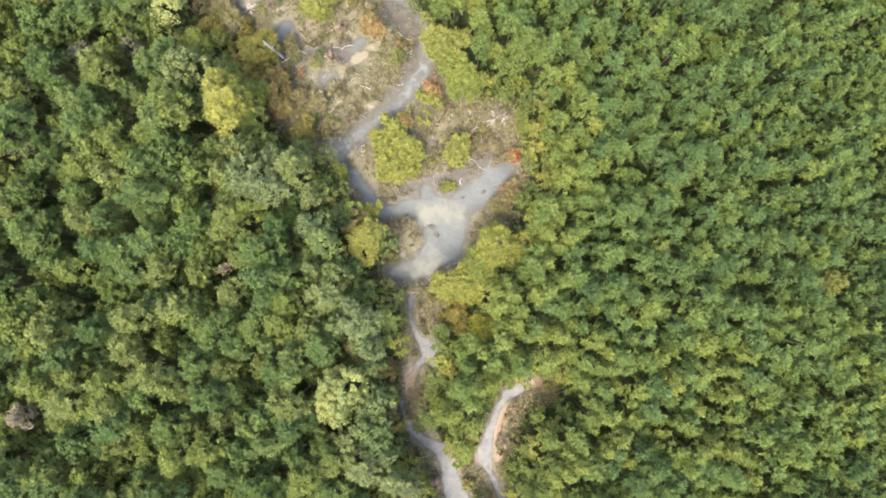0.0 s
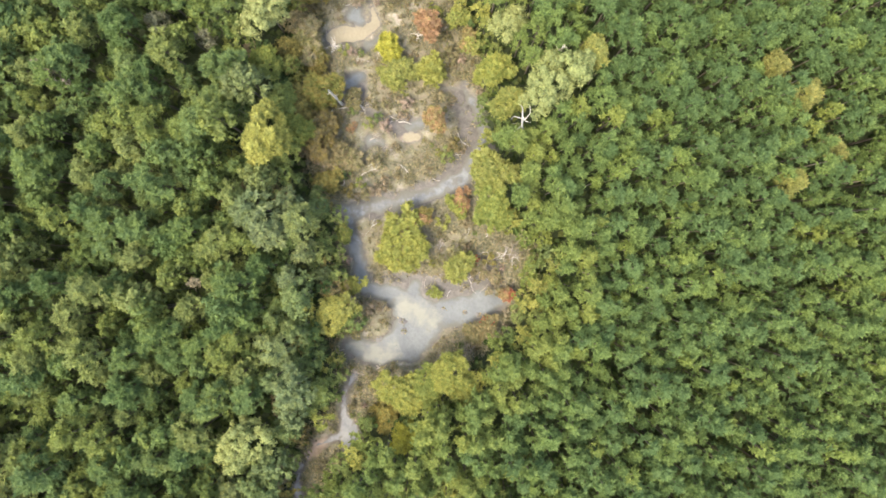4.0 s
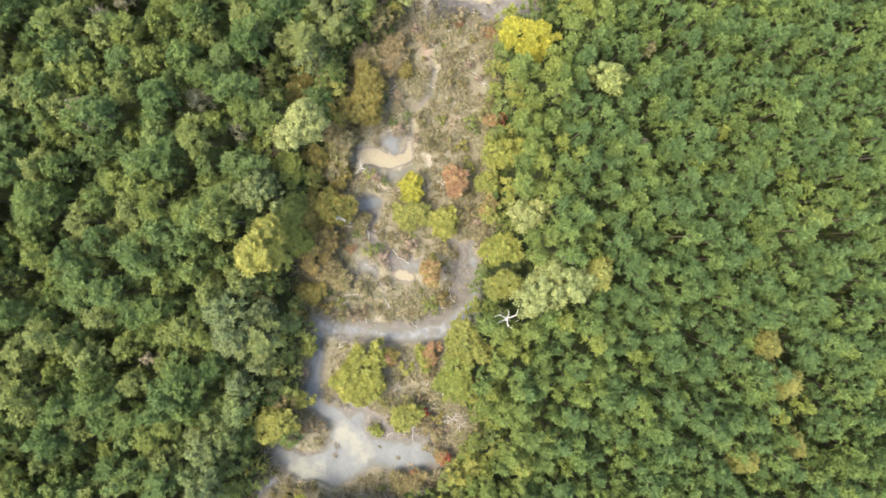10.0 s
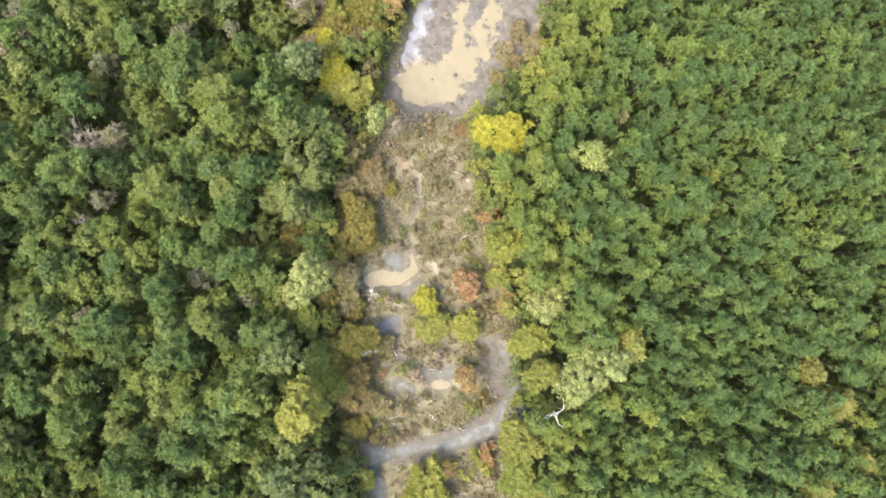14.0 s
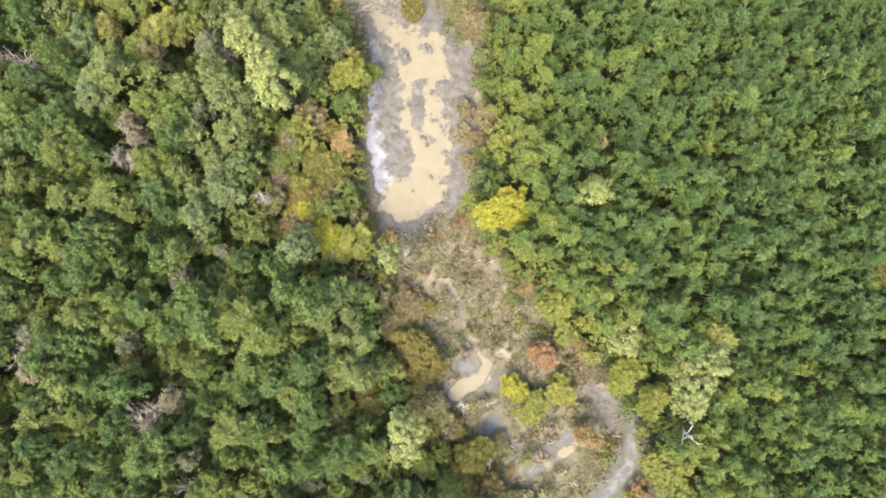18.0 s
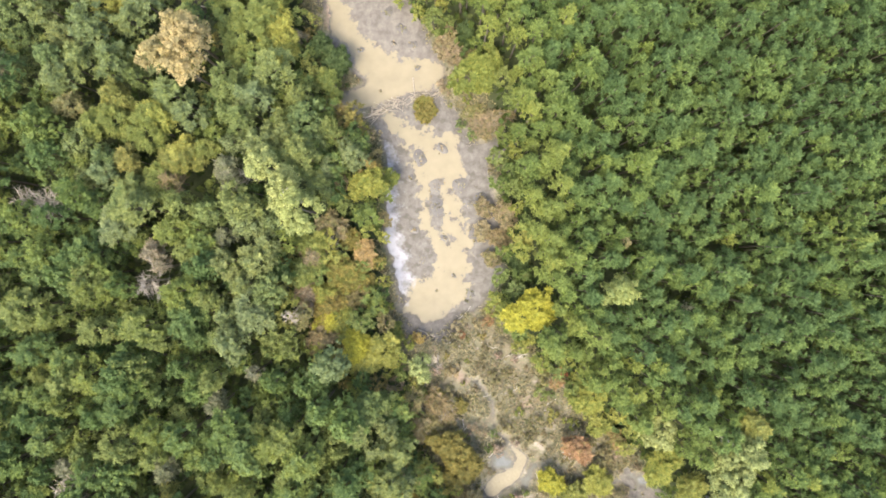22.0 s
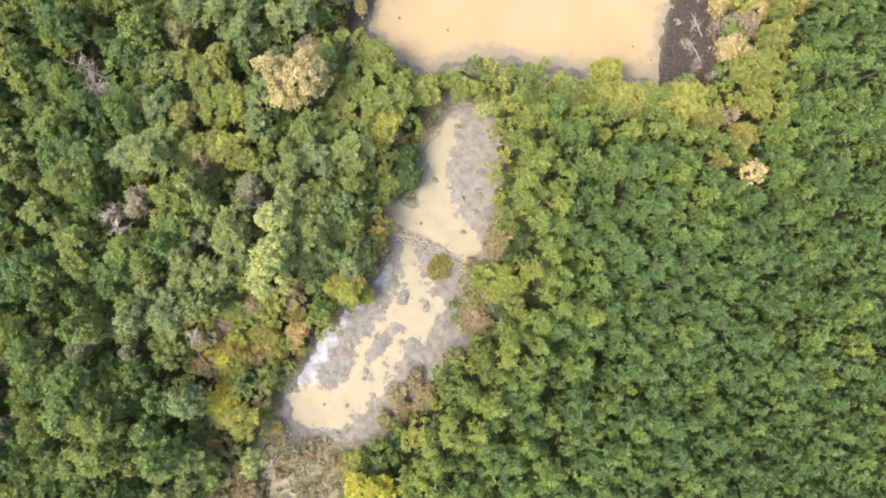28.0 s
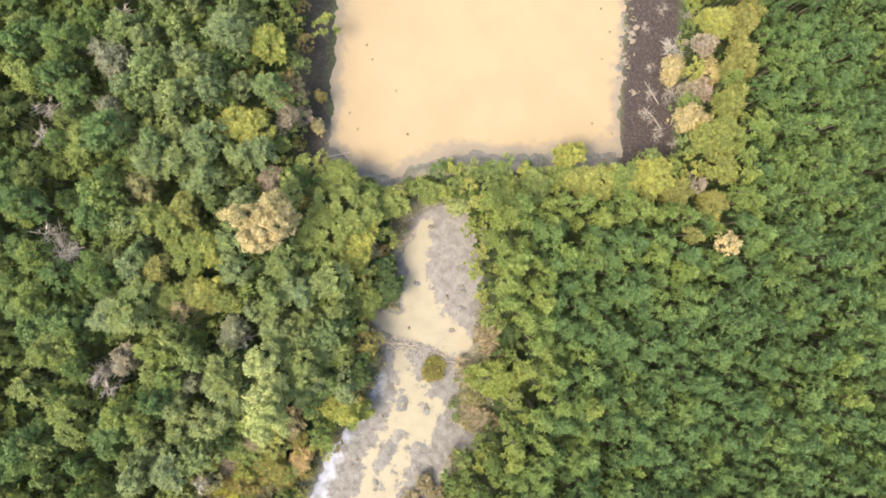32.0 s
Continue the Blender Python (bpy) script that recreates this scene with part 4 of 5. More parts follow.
def side_of(x, y):
    """Positive on the planted stand's side of the valley."""
    best, sign = np.full(np.shape(x), 1e9), np.zeros(np.shape(x))
    for (ax, ay), (bx, by) in zip(AXIS, AXIS[1:]):
        dx, dy = bx - ax, by - ay
        s = np.clip(((x - ax) * dx + (y - ay) * dy) / (dx * dx + dy * dy), 0, 1)
        d = np.hypot(x - ax - s * dx, y - ay - s * dy)
        cross = dy * (x - ax) - dx * (y - ay)
        sign = np.where(d < best, cross, sign)
        best = np.minimum(best, d)
    return sign


def spots_for(step, jitter, seed, right):
    """Tree places on a loosened triangular grid on one side of the valley: x, y, distance from the open ground."""
    r = np.random.default_rng(seed)
    gx, gy = np.meshgrid(np.arange(-145, 82, step), np.arange(-58, 214, step * 0.87))
    gx[1::2] += step / 2
    x = gx.ravel() + r.normal(scale=jitter, size=gx.size)
    y = gy.ravel() + r.normal(scale=jitter, size=gx.size)
    ok = inside(x, y, VIEW)
    x, y = x[ok], y[ok]
    open_d = open_of(x, y)
    side = side_of(x, y)
    ok = (side > 0) == right
    ok &= (open_d > (2.8 if right else 1.6)) & (single_gap(x, y, 7.4) > (0.35 if right else 0.7)) & (single_gap(x, y) > (0.35 if right else 0.9))
    return x[ok], y[ok], open_d[ok]


def joined_wood(name, kind, xs, ys, scales, seed, make, label, category="forest"):
    """The rest of a wood as one mesh of kind stuff: many crowns with their trunks."""
    r = np.random.default_rng(seed)
    protos = [make(k) for k in range(9)]
    zs = ground_height(xs, ys)
    vs, qs, leaf, tree, mat, base = [], [], [], [], [], 0
    for x, y, z, s in zip(xs, ys, zs, scales):
        v, q, tone, nt = protos[int(r.integers(9))]
        a = r.uniform(0, 2 * np.pi)
        c, sn = np.cos(a) * s, np.sin(a) * s
        w = np.stack([v[:, 0] * c - v[:, 1] * sn + x, v[:, 0] * sn + v[:, 1] * c + y, v[:, 2] * s ** 0.6 * r.uniform(0.82, 1.15) + z], 1)
        vs.append(w)
        qs.append(q + base)
        leaf.append(tone)
        # palette shifts lighter towards open ground: the edge's extra light, set as leaf colour
        tree.append(np.full(len(v), np.clip(0.9 * (fbm(x * 0.05, y * 0.05, seed, 3) - 0.5) + 0.42 + (0.07 - 0.0026 * y if kind == "stand" else 0) + 0.2 * (smooth(30, 3, open_of(x, y)) - 0.55) + r.normal(scale=0.26), 0.01, 0.99)))
        mat.append(nt)
        base += len(v)
    me = mesh_of(name, np.concatenate(vs), np.concatenate(qs), [LEAF[kind], BARK], False,
                 (("leaf", np.concatenate(leaf)), ("tree", np.concatenate(tree))), np.concatenate(mat))
    return tagged(new(name, me), label, category, kind="stuff")


def proto(seed, radius, height, lobes, cards, size, bare, cone=0.0, puff=0.3, tuft=False):
    v, q, tone, lc = crown_arrays(seed, radius, height, height * bare, lobes, cards, size, puff, cone, 1.0, tuft)
    tv, tq = rods(trunk_segments(seed, height, lc, height * 0.011)[:2], 4)
    tq = np.concatenate([tq[:, :3], tq[:, [0, 2, 3]]])
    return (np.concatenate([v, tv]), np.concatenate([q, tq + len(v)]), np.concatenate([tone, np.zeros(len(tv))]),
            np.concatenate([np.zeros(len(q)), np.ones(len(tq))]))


def thin(x, y, gap, keep=None):
    """Drops the points that stand too close to one kept before them."""
    cell, kept = {}, []
    for i, (px, py) in enumerate(zip(x, y)):
        key = (int(px // gap), int(py // gap))
        if all((px - x[j]) ** 2 + (py - y[j]) ** 2 > gap * gap for dx in (-1, 0, 1) for dy in (-1, 0, 1) for j in cell.get((key[0] + dx, key[1] + dy), ())):
            cell.setdefault(key, []).append(i)
            kept.append(i)
    return np.array(kept, int)


def build_woods():
    r = np.random.default_rng(3)
    # the even, planted-looking stand
    x, y, d = spots_for(2.62, 0.48, 11, True)
    order = np.argsort(d)
    x, y, d = x[order], y[order], d[order]
    s = r.uniform(0.82, 1.30, len(x)) * np.where(d < 3, 0.9, 1.0)
    near = min(290, len(x))
    models = [tree_model("pine_tree", "stand_edge", 100 + k, 1.8, 14.8, 32, 480, 0.58, 0.36, "slender green tree in a dense even stand", "tree", "trees of the dense stand", 0.48, 0.26, 0.8, True) for k in range(7)]
    stand(models, list(zip(x[:near], y[:near], s[:near])))
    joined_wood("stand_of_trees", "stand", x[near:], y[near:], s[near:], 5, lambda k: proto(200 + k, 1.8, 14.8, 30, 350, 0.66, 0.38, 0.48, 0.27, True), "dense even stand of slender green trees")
    # the older mixed wood
    x, y, d = spots_for(4.25, 1.1, 12, False)
    order = np.argsort(d)
    x, y, d = x[order], y[order], d[order]
    s = r.uniform(0.7, 1.3, len(x)) * np.where(d < 3, 0.8, 1.0)
    near = min(280, len(x))
    models = [tree_model("broadleaf_tree", "wood", 300 + k, 3.0, 16.0, 58, 1250, 0.42, 0.40, "broad dark-green leafy tree in mixed woodland", "tree", "trees of the mixed wood", 0.22, 0.18, 1.0, k % 4 != 1) for k in range(6)]
    lighter = [tree_model("broadleaf_tree", "wood_edge", 320 + k, 3.0, 15.0, 58, 1250, 0.42, 0.40, "broad light-green leafy tree beside the ponds", "tree", "trees of the mixed wood", 0.22, 0.18, 1.0, k % 4 != 1) for k in range(6)]
    rows = list(zip(x[:near], y[:near], s[:near], d[:near]))
    stand(models, [q[:3] for q in rows if q[1] <= 66 and q[3] > 9])
    stand(lighter, [q[:3] for q in rows if q[1] > 66 or q[3] <= 9])
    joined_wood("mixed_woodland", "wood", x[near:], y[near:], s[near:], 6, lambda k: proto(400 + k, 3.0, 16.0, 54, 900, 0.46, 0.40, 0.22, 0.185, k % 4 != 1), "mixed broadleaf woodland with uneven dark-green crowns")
    # younger trees in the gaps of the mixed wood
    fx, fy, fd = spots_for(2.7, 0.9, 13, False)
    far = np.full(len(fx), True)
    for px, py, ps in zip(x, y, s):
        far &= np.hypot(fx - px, fy - py) > 1.85 * ps
    fx, fy = fx[far], fy[far]
    joined_wood("young_trees", "wood", fx, fy, r.uniform(0.7, 1.15, len(fx)), 7, lambda k: proto(450 + k, 2.1, 11.0, 22, 300, 0.7, 0.3, 0.0, 0.235, True), "younger green trees filling gaps in the mixed wood")
    # undergrowth, added: its dark leaves also stand for the shade in crown gaps
    ux, uy = r.uniform(-142, 80, 64000), r.uniform(-56, 212, 64000)
    ok = inside(ux, uy, VIEW)
    ux, uy = ux[ok], uy[ok]
    ok = open_of(ux, uy) > 0.3
    ux, uy = ux[ok], uy[ok]
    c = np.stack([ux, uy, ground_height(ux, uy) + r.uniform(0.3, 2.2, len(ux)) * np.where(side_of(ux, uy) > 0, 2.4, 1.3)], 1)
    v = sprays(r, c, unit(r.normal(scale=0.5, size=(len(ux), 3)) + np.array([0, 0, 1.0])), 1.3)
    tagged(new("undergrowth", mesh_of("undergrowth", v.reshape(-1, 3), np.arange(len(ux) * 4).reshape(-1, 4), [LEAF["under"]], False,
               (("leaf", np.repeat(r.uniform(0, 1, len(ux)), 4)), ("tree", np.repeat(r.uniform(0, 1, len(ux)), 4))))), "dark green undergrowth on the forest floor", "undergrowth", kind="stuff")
    # the woods go on all round
    gx, gy = np.meshgrid(np.arange(-190, 130, 5.3), np.arange(-102, 260, 5.3))
    gx, gy = gx.ravel() + r.normal(scale=1.1, size=gx.size), gy.ravel() + r.normal(scale=1.1, size=gx.size)
    ok = ~inside(gx, gy, VIEW) & (top_pond(gx, gy) > 2) & (chain(gx, gy, [(3, -50, 5), (6, -120, 5)]) > 0)
    gx, gy = gx[ok], gy[ok]
    joined_wood("woods_beyond", "wood", gx, gy, r.uniform(0.8, 1.2, len(gx)), 8, lambda k: proto(480 + k, 4.2, 15.5, 30, 150, 1.15, 0.3, 0.2, 0.30), "continuous green woodland round the valley")
    # the lighter fringe along the open ground
    ex, ey = r.uniform(-100, 30, 26000), r.uniform(-48, 200, 26000)
    open_d = open_of(ex, ey)
    right = side_of(ex, ey) > 0
    gap = np.full(len(ex), 1e9)
    for px, py, ps in zip(np.concatenate([x, fx]), np.concatenate([y, fy]), np.concatenate([s, np.full(len(fx), 0.6)])):
        gap = np.minimum(gap, np.hypot(ex - px, ey - py) - 2.3 * ps)
    near = np.where(right, open_d < 3.8, (open_d < 3.2) | (((ex + 57) / 9) ** 2 + ((ey - 78) / 15) ** 2 < 1) | ((open_d < 14) & (gap > 0)))
    ok = (open_d > np.where(ey < -8, 0.4, -0.5)) & near & inside(ex, ey, VIEW) & (single_gap(ex, ey) > -0.1)
    ex, ey = ex[ok], ey[ok]
    keep = thin(ex, ey, 1.95)
    ex, ey = ex[keep], ey[keep]
    right = side_of(ex, ey) > 0
    fringe = (("edge", "yellow_green", "edge", "stand_edge", "yellow_green"), ("edge", "gold", "wood", "yellow_green", "gold", "brush", "edge", "yellow_green"))
    words = {"edge": "light green young tree at the clearing's edge", "yellow_green": "yellow-green young tree at the clearing's edge", "wood": "green young tree at the clearing's edge", "stand_edge": "slender green young tree at the clearing's edge",
             "gold": "golden-brown young tree at the clearing's edge", "brush": "brown half-bare young tree at the clearing's edge"}
    for side in (0, 1):
        use = right if side == 0 else ~right
        models = [tree_model("young_tree", k, 950 + 10 * side + i, 1.9, 7.2, 22, 420, 0.46, 0.15, words[k], "tree", "young trees of the edge", 0.0, 0.23, 0.8, True) for i, k in enumerate(fringe[side])]
        rows = [(float(a), float(b), float(c)) for a, b, c in zip(ex[use], ey[use], r.uniform(0.65, 1.25, use.sum()))]
        stand(models, rows[:145])
        rest = np.array(rows[145:]).reshape(-1, 3)
        for i, kind in enumerate(("edge", "yellow_green")):
            some = rest[i::2]
            if len(some):
                joined_wood("edge_thicket", kind, some[:, 0], some[:, 1], some[:, 2], 30 + 2 * side + i, lambda k: proto(970 + k, 1.9, 7.2, 20, 330, 0.46, 0.15, 0.0, 0.23, True), "light green and yellow-green young growth at the wood's edge", "thicket")


def twig_model(seed, radius, height, mat, name, label, category, count=12, forks=(0.9,)):
    """A bare bush or dead tree of forked twigs."""
    r = np.random.default_rng(seed)
    root = tagged(new(name), label, category)
    stem = max(0.045 if height > 3 else 0.028, min(height, 9) * 0.012) * (1.6 if mat is BLEACHED else 1.0)
    top = np.array([r.normal(scale=0.1), r.normal(scale=0.1), height * (0.62 if height < 10 else 0.84)])
    part("trunk", mesh_of("trunk", *rods([((0, 0, -0.4), top, stem * 1.6, stem)], 6), [mat], True), root)
    for k in range(count):
        a, up = r.uniform(0, 2 * np.pi), r.uniform(0.25, 1.0)
        start = top * r.uniform(0.45, 1.0)
        mid = start + np.array([np.cos(a), np.sin(a), up]) * radius * r.uniform(0.3, 0.55)
        end = mid + np.array([np.cos(a + r.normal(scale=0.5)), np.sin(a + r.normal(scale=0.5)), up * 0.5]) * radius * r.uniform(0.3, 0.6)
        end[2] = min(end[2], height)
        seg = [(start, mid, stem * 0.6, stem * 0.4), (mid, end, stem * 0.4, stem * 0.16)]
        for turn in forks:
            p = start + (mid - start) * r.uniform(0.4, 1.0)
            q = p + np.array([np.cos(a + turn), np.sin(a + turn), up * 0.6]) * radius * r.uniform(0.2, 0.45)
            w = p + (q - p) * 0.55
            seg += [(p, q, stem * 0.3, stem * 0.1), (w, w + np.array([np.cos(a - turn), np.sin(a - turn), up * 0.4]) * radius * r.uniform(0.1, 0.25), stem * 0.2, stem * 0.08)]
        part("branch", mesh_of("branch", *rods(seg, 3), [mat], False), root)
    return root


def build_bare():
    for k, (x, y, radius, height) in enumerate(BARE_TALL):
        z = float(ground_height(np.array([x]), np.array([y]))[0])
        twig_model(850 + k, radius, height, TWIG, "bare_tree", "leafless grey-brown tree among green crowns", "tree", 20, (0.9, -0.8, 0.3, -1.5)).matrix_basis = pose(x, y, z)
    for k, (x, y, radius, height) in enumerate(ROOTS):
        z = float(ground_height(np.array([x]), np.array([y]))[0])
        twig_model(760 + k, radius, height, STICK, "dead_tree", "grey weathered dead tree with a tangle of bare limbs", "dead tree", 16, (0.9, -0.7)).matrix_basis = pose(x, y, z)
    for k, (x, y, radius, height) in enumerate(SNAGS):
        z = float(ground_height(np.array([x]), np.array([y]))[0])
        twig_model(700 + k, radius, height, BLEACHED, "dead_tree", "bleached white dead tree with bare forked limbs", "dead tree", 11).matrix_basis = pose(x, y, z)
    for k, (x, y, radius, height) in enumerate(BARE):
        z = float(ground_height(np.array([x]), np.array([y]))[0])
        twig_model(800 + k, radius, height, TWIG, "bare_bush", "leafless grey-brown bush of fine twigs", "bush", 20, (0.9, -0.8, 0.3, -1.5)).matrix_basis = pose(x, y, z)


def build_broken_trunk():
    """A dead trunk without its crown, leaning a little."""
    root = tagged(new("dead_tree"), "bleached broken dead trunk standing in the marsh", "dead tree")
    root.matrix_basis = pose(-26.9, 32.9, float(ground_height(np.array([-26.9]), np.array([32.9]))[0]) - 0.3)
    part("trunk", mesh_of("trunk", *rods([((0, 0, 0), (-0.5, 0.05, 5), 0.26, 0.21), ((-0.5, 0.05, 5), (-0.9, 0, 9.8), 0.21, 0.13)], 9), [BLEACHED], True), root)
    # a tall leaning snag at the stand's edge
    tall = tagged(new("dead_tree"), "tall bleached leaning dead tree with short broken limbs", "dead tree")
    tall.matrix_basis = pose(2.9, 40.0, float(ground_height(np.array([2.9]), np.array([40.0]))[0]) - 0.3)
    knots = [np.array(p) for p in ((0, 0, 0), (-0.9, 0.5, 7.0), (-1.6, 0.2, 12.5), (-2.6, 0.8, 19.5))]
    part("trunk", mesh_of("trunk", *rods([(p, q, ra, rb) for p, q, ra, rb in zip(knots, knots[1:], (0.24, 0.2, 0.15), (0.2, 0.15, 0.07))], 8), [BLEACHED], True), tall)
    for k, (s, a, reach) in enumerate(((0.35, 0.5, 1.2), (0.5, 2.8, 1.0), (0.62, 4.3, 1.5), (0.72, 1.2, 1.3), (0.8, 3.4, 1.1), (0.88, 5.6, 0.9), (0.93, 2.0, 0.7))):
        p = knots[0] + (knots[3] - knots[0]) * s + np.array([0, -0.1, 0])
        q = p + np.array([math.cos(a), math.sin(a), 0.6]) * reach * 1.1
        part("limb", mesh_of("limb", *rods([(p, q, 0.075, 0.045), (q, q + np.array([math.cos(a + 0.9), math.sin(a + 0.9), 0.5]) * reach * 0.8, 0.045, 0.02)], 5), [BLEACHED], True), tall)
    for a, z in ((0.6, 6.2), (2.9, 7.6), (4.4, 8.6)):
        p = np.array([-0.09 * z, 0.02, z])
        part("stub", mesh_of("stub", *rods([(p, p + np.array([math.cos(a) * 0.6, math.sin(a) * 0.6, 0.3]), 0.07, 0.03)], 5), [BLEACHED], True), root)


build_singles()
build_broken_trunk()
build_woods()
build_bare()


# ---- the clearing: grass, brush, sticks, dams ----
def meadow_spots(count, seed, margin=-0.4, off_water=0.35):
    r = np.random.default_rng(seed)
    x, y = r.uniform(-62, 20, count), r.uniform(-46, 134, count)
    d = clear_of(x, y)
    ok = d < margin
    x, y, d = x[ok], y[ok], d[ok]
    f = np.min(list(water_fields(x, y).values()), axis=0)
    ok = f > off_water
    return x[ok], y[ok], d[ok], f[ok]


def build_grass():
    """Dry tussocks all over the meadow, sparse on the wet flats."""
    r = np.random.default_rng(71)
    x, y, d, f = meadow_spots(66000, 72, 1.6)
    wet = smooth(0.3, -0.6, marsh_of(x, y))
    thick = fbm(x * 0.28, y * 0.28, 77, 3)
    ok = r.uniform(size=len(x)) < (0.25 + 1.1 * smooth(0.35, 0.6, thick)) * (1 - 0.82 * wet) * smooth(0.3, 1.4, f)
    x, y = x[ok], y[ok]
    n, blades = len(x), 7
    z = ground_height(x, y)
    a = r.uniform(0, 2 * np.pi, (n, blades))
    lean = r.uniform(0.15, 0.6, (n, blades))
    tall = r.uniform(0.35, 0.85, (n, 1)) * r.uniform(0.7, 1.2, (n, blades))
    base = np.stack([x[:, None] + np.cos(a) * 0.12, y[:, None] + np.sin(a) * 0.12, np.repeat(z[:, None], blades, 1) - 0.03], -1)
    out = np.stack([np.cos(a), np.sin(a), np.zeros_like(a)], -1)
    side = np.stack([-np.sin(a), np.cos(a), np.zeros_like(a)], -1) * r.uniform(0.05, 0.11, (n, blades, 1))
    mid = base + out * (lean * tall)[..., None] * 0.8 + np.array([0, 0, 1]) * (tall * 0.75)[..., None]
    tip = base + out * (lean * tall)[..., None] * 2.0 + np.array([0, 0, 1]) * (tall * 0.70)[..., None]
    v = np.stack([base, mid + side, tip, mid - side], 2).reshape(-1, 3)
    q = np.arange(len(v)).reshape(-1, 4)
    patch = np.clip(fbm(x * 0.12, y * 0.12, 79, 3) * 0.7 + r.uniform(0, 0.35, n), 0, 0.99)
    leaf = np.repeat(r.uniform(0, 1, n * blades), 4)
    me = mesh_of("grass", v, q, [LEAF["grass"]], False, (("leaf", leaf), ("tree", np.repeat(patch, blades * 4))))
    tagged(new("grass", me), "dry straw-coloured grass tussocks", "grass", kind="stuff")


def build_brush():
    """Low brown brush: the larger bushes singly, the rest as a thicket."""
    r = np.random.default_rng(81)
    x, y, d, f = meadow_spots(5600, 82, 0.8, 0.7)
    gap = single_gap(x, y)
    side = side_of(x, y)
    thick = fbm(x * 0.16, y * 0.16, 84, 3)
    ok = (gap > 0.0) & (thick + 0.25 * smooth(-4, -1, d) > 0.43) & (marsh_of(x, y) > -0.8)
    x, y, d = x[ok], y[ok], d[ok]
    models = []
    for k in range(9):
        kind = ("brush", "brush", "gold", "brush", "yellow_green", "brush", "edge", "pink", "brush")[k]
        words = {"brush": "low brown half-bare bush in the meadow", "gold": "low golden bush in the meadow", "yellow_green": "low yellow-green bush in the meadow", "edge": "low green bush in the meadow", "pink": "low faded pinkish bush in the meadow"}[kind]
        models.append(tree_model("bush", kind, 900 + k, 0.95, 1.5, 9, 150, 0.26, 0.1, words, "bush", "bushes of the meadow"))
    spots = []
    for px, py in zip(x, y):
        if all((px - a) ** 2 + (py - b) ** 2 > 2.2 for a, b, _ in spots):
            spots.append((float(px), float(py), float(r.choice([0.55, 0.75, 0.95, 1.2, 1.6]))))
    stand(models, spots[:262])


def build_thicket():
    """Knee-high brown and olive brush all over the drier meadow."""
    r = np.random.default_rng(85)
    x, y, d, f = meadow_spots(9000, 86, 1.2, 0.5)
    thick = fbm(x * 0.2, y * 0.2, 87, 3)
    ok = (r.uniform(size=len(x)) < smooth(0.36, 0.62, thick)) & (marsh_of(x, y) > -0.5)
    x, y = x[ok], y[ok]
    n, k = len(x), 26
    z = ground_height(x, y)
    size = r.uniform(0.35, 0.95, (n, 1))
    out = unit(r.normal(size=(n, k, 3)) + np.array([0, 0, 0.7]))
    c = np.stack([x, y, z + 0.15], 1)[:, None, :] + out * size[..., None] * r.uniform(0.4, 1.0, (n, k, 1)) * np.array([1, 1, 0.8])
    v = sprays(r, c.reshape(-1, 3), unit(out.reshape(-1, 3) + r.normal(scale=0.5, size=(n * k, 3))), 0.26)
    tone = np.clip(fbm(x * 0.1, y * 0.1, 88, 2) * 0.9 + r.uniform(-0.25, 0.35, n), 0, 0.99)
    me = mesh_of("brush_thicket", v.reshape(-1, 3), np.arange(n * k * 4).reshape(-1, 4), [LEAF["brush"]], False, (("leaf", np.repeat(r.uniform(0, 1, n * k), 4)), ("tree", np.repeat(tone, k * 4))))
    tagged(new("brush_thicket", me), "knee-high brown and olive brush in the meadow", "brush", kind="stuff")


def stick_between(p, q, thick, r):
    p, q = np.array(p, float), np.array(q, float)
    mid = (p + q) / 2 + r.normal(scale=0.06, size=3) * np.linalg.norm(q - p)
    mid[2] = max(mid[2], (p[2] + q[2]) / 2)
    return mesh_of("stick", *rods([(p, mid, thick, thick * 0.85), (mid, q, thick * 0.85, thick * 0.45)], 5), [STICK], True)


def build_dam(knots, count, seed, label):
    """A beaver dam: sticks heaped along a line, most of them across the flow."""
    r = np.random.default_rng(seed)
    root = tagged(new("beaver_dam"), label, "beaver dam")
    knots = np.array(knots, float)
    root.matrix_basis = pose(float(knots[0, 0]), float(knots[0, 1]), float(level(knots[0, 0], knots[0, 1])))
    for _ in range(count):
        s = r.uniform(0, len(knots) - 1)
        i = int(min(s, len(knots) - 2))
        c = knots[i] + (knots[i + 1] - knots[i]) * (s - i)
        along = math.atan2(*(knots[i + 1] - knots[i])[::-1])
        a = along + r.normal(scale=0.7)
        half = r.uniform(0.5, 1.4)
        off = r.normal(scale=0.45, size=2)
        zz = r.uniform(0.12, 0.5) * math.exp(-abs(off[1]))
        tilt = r.normal(scale=0.12)
        dx, dy = math.cos(a) * half, math.sin(a) * half
        mx, my = c[0] + off[0] - knots[0, 0], c[1] + off[1] - knots[0, 1]
        part("stick", stick_between((mx - dx, my - dy, zz - tilt), (mx + dx, my + dy, zz + tilt), r.uniform(0.03, 0.08), r), root)


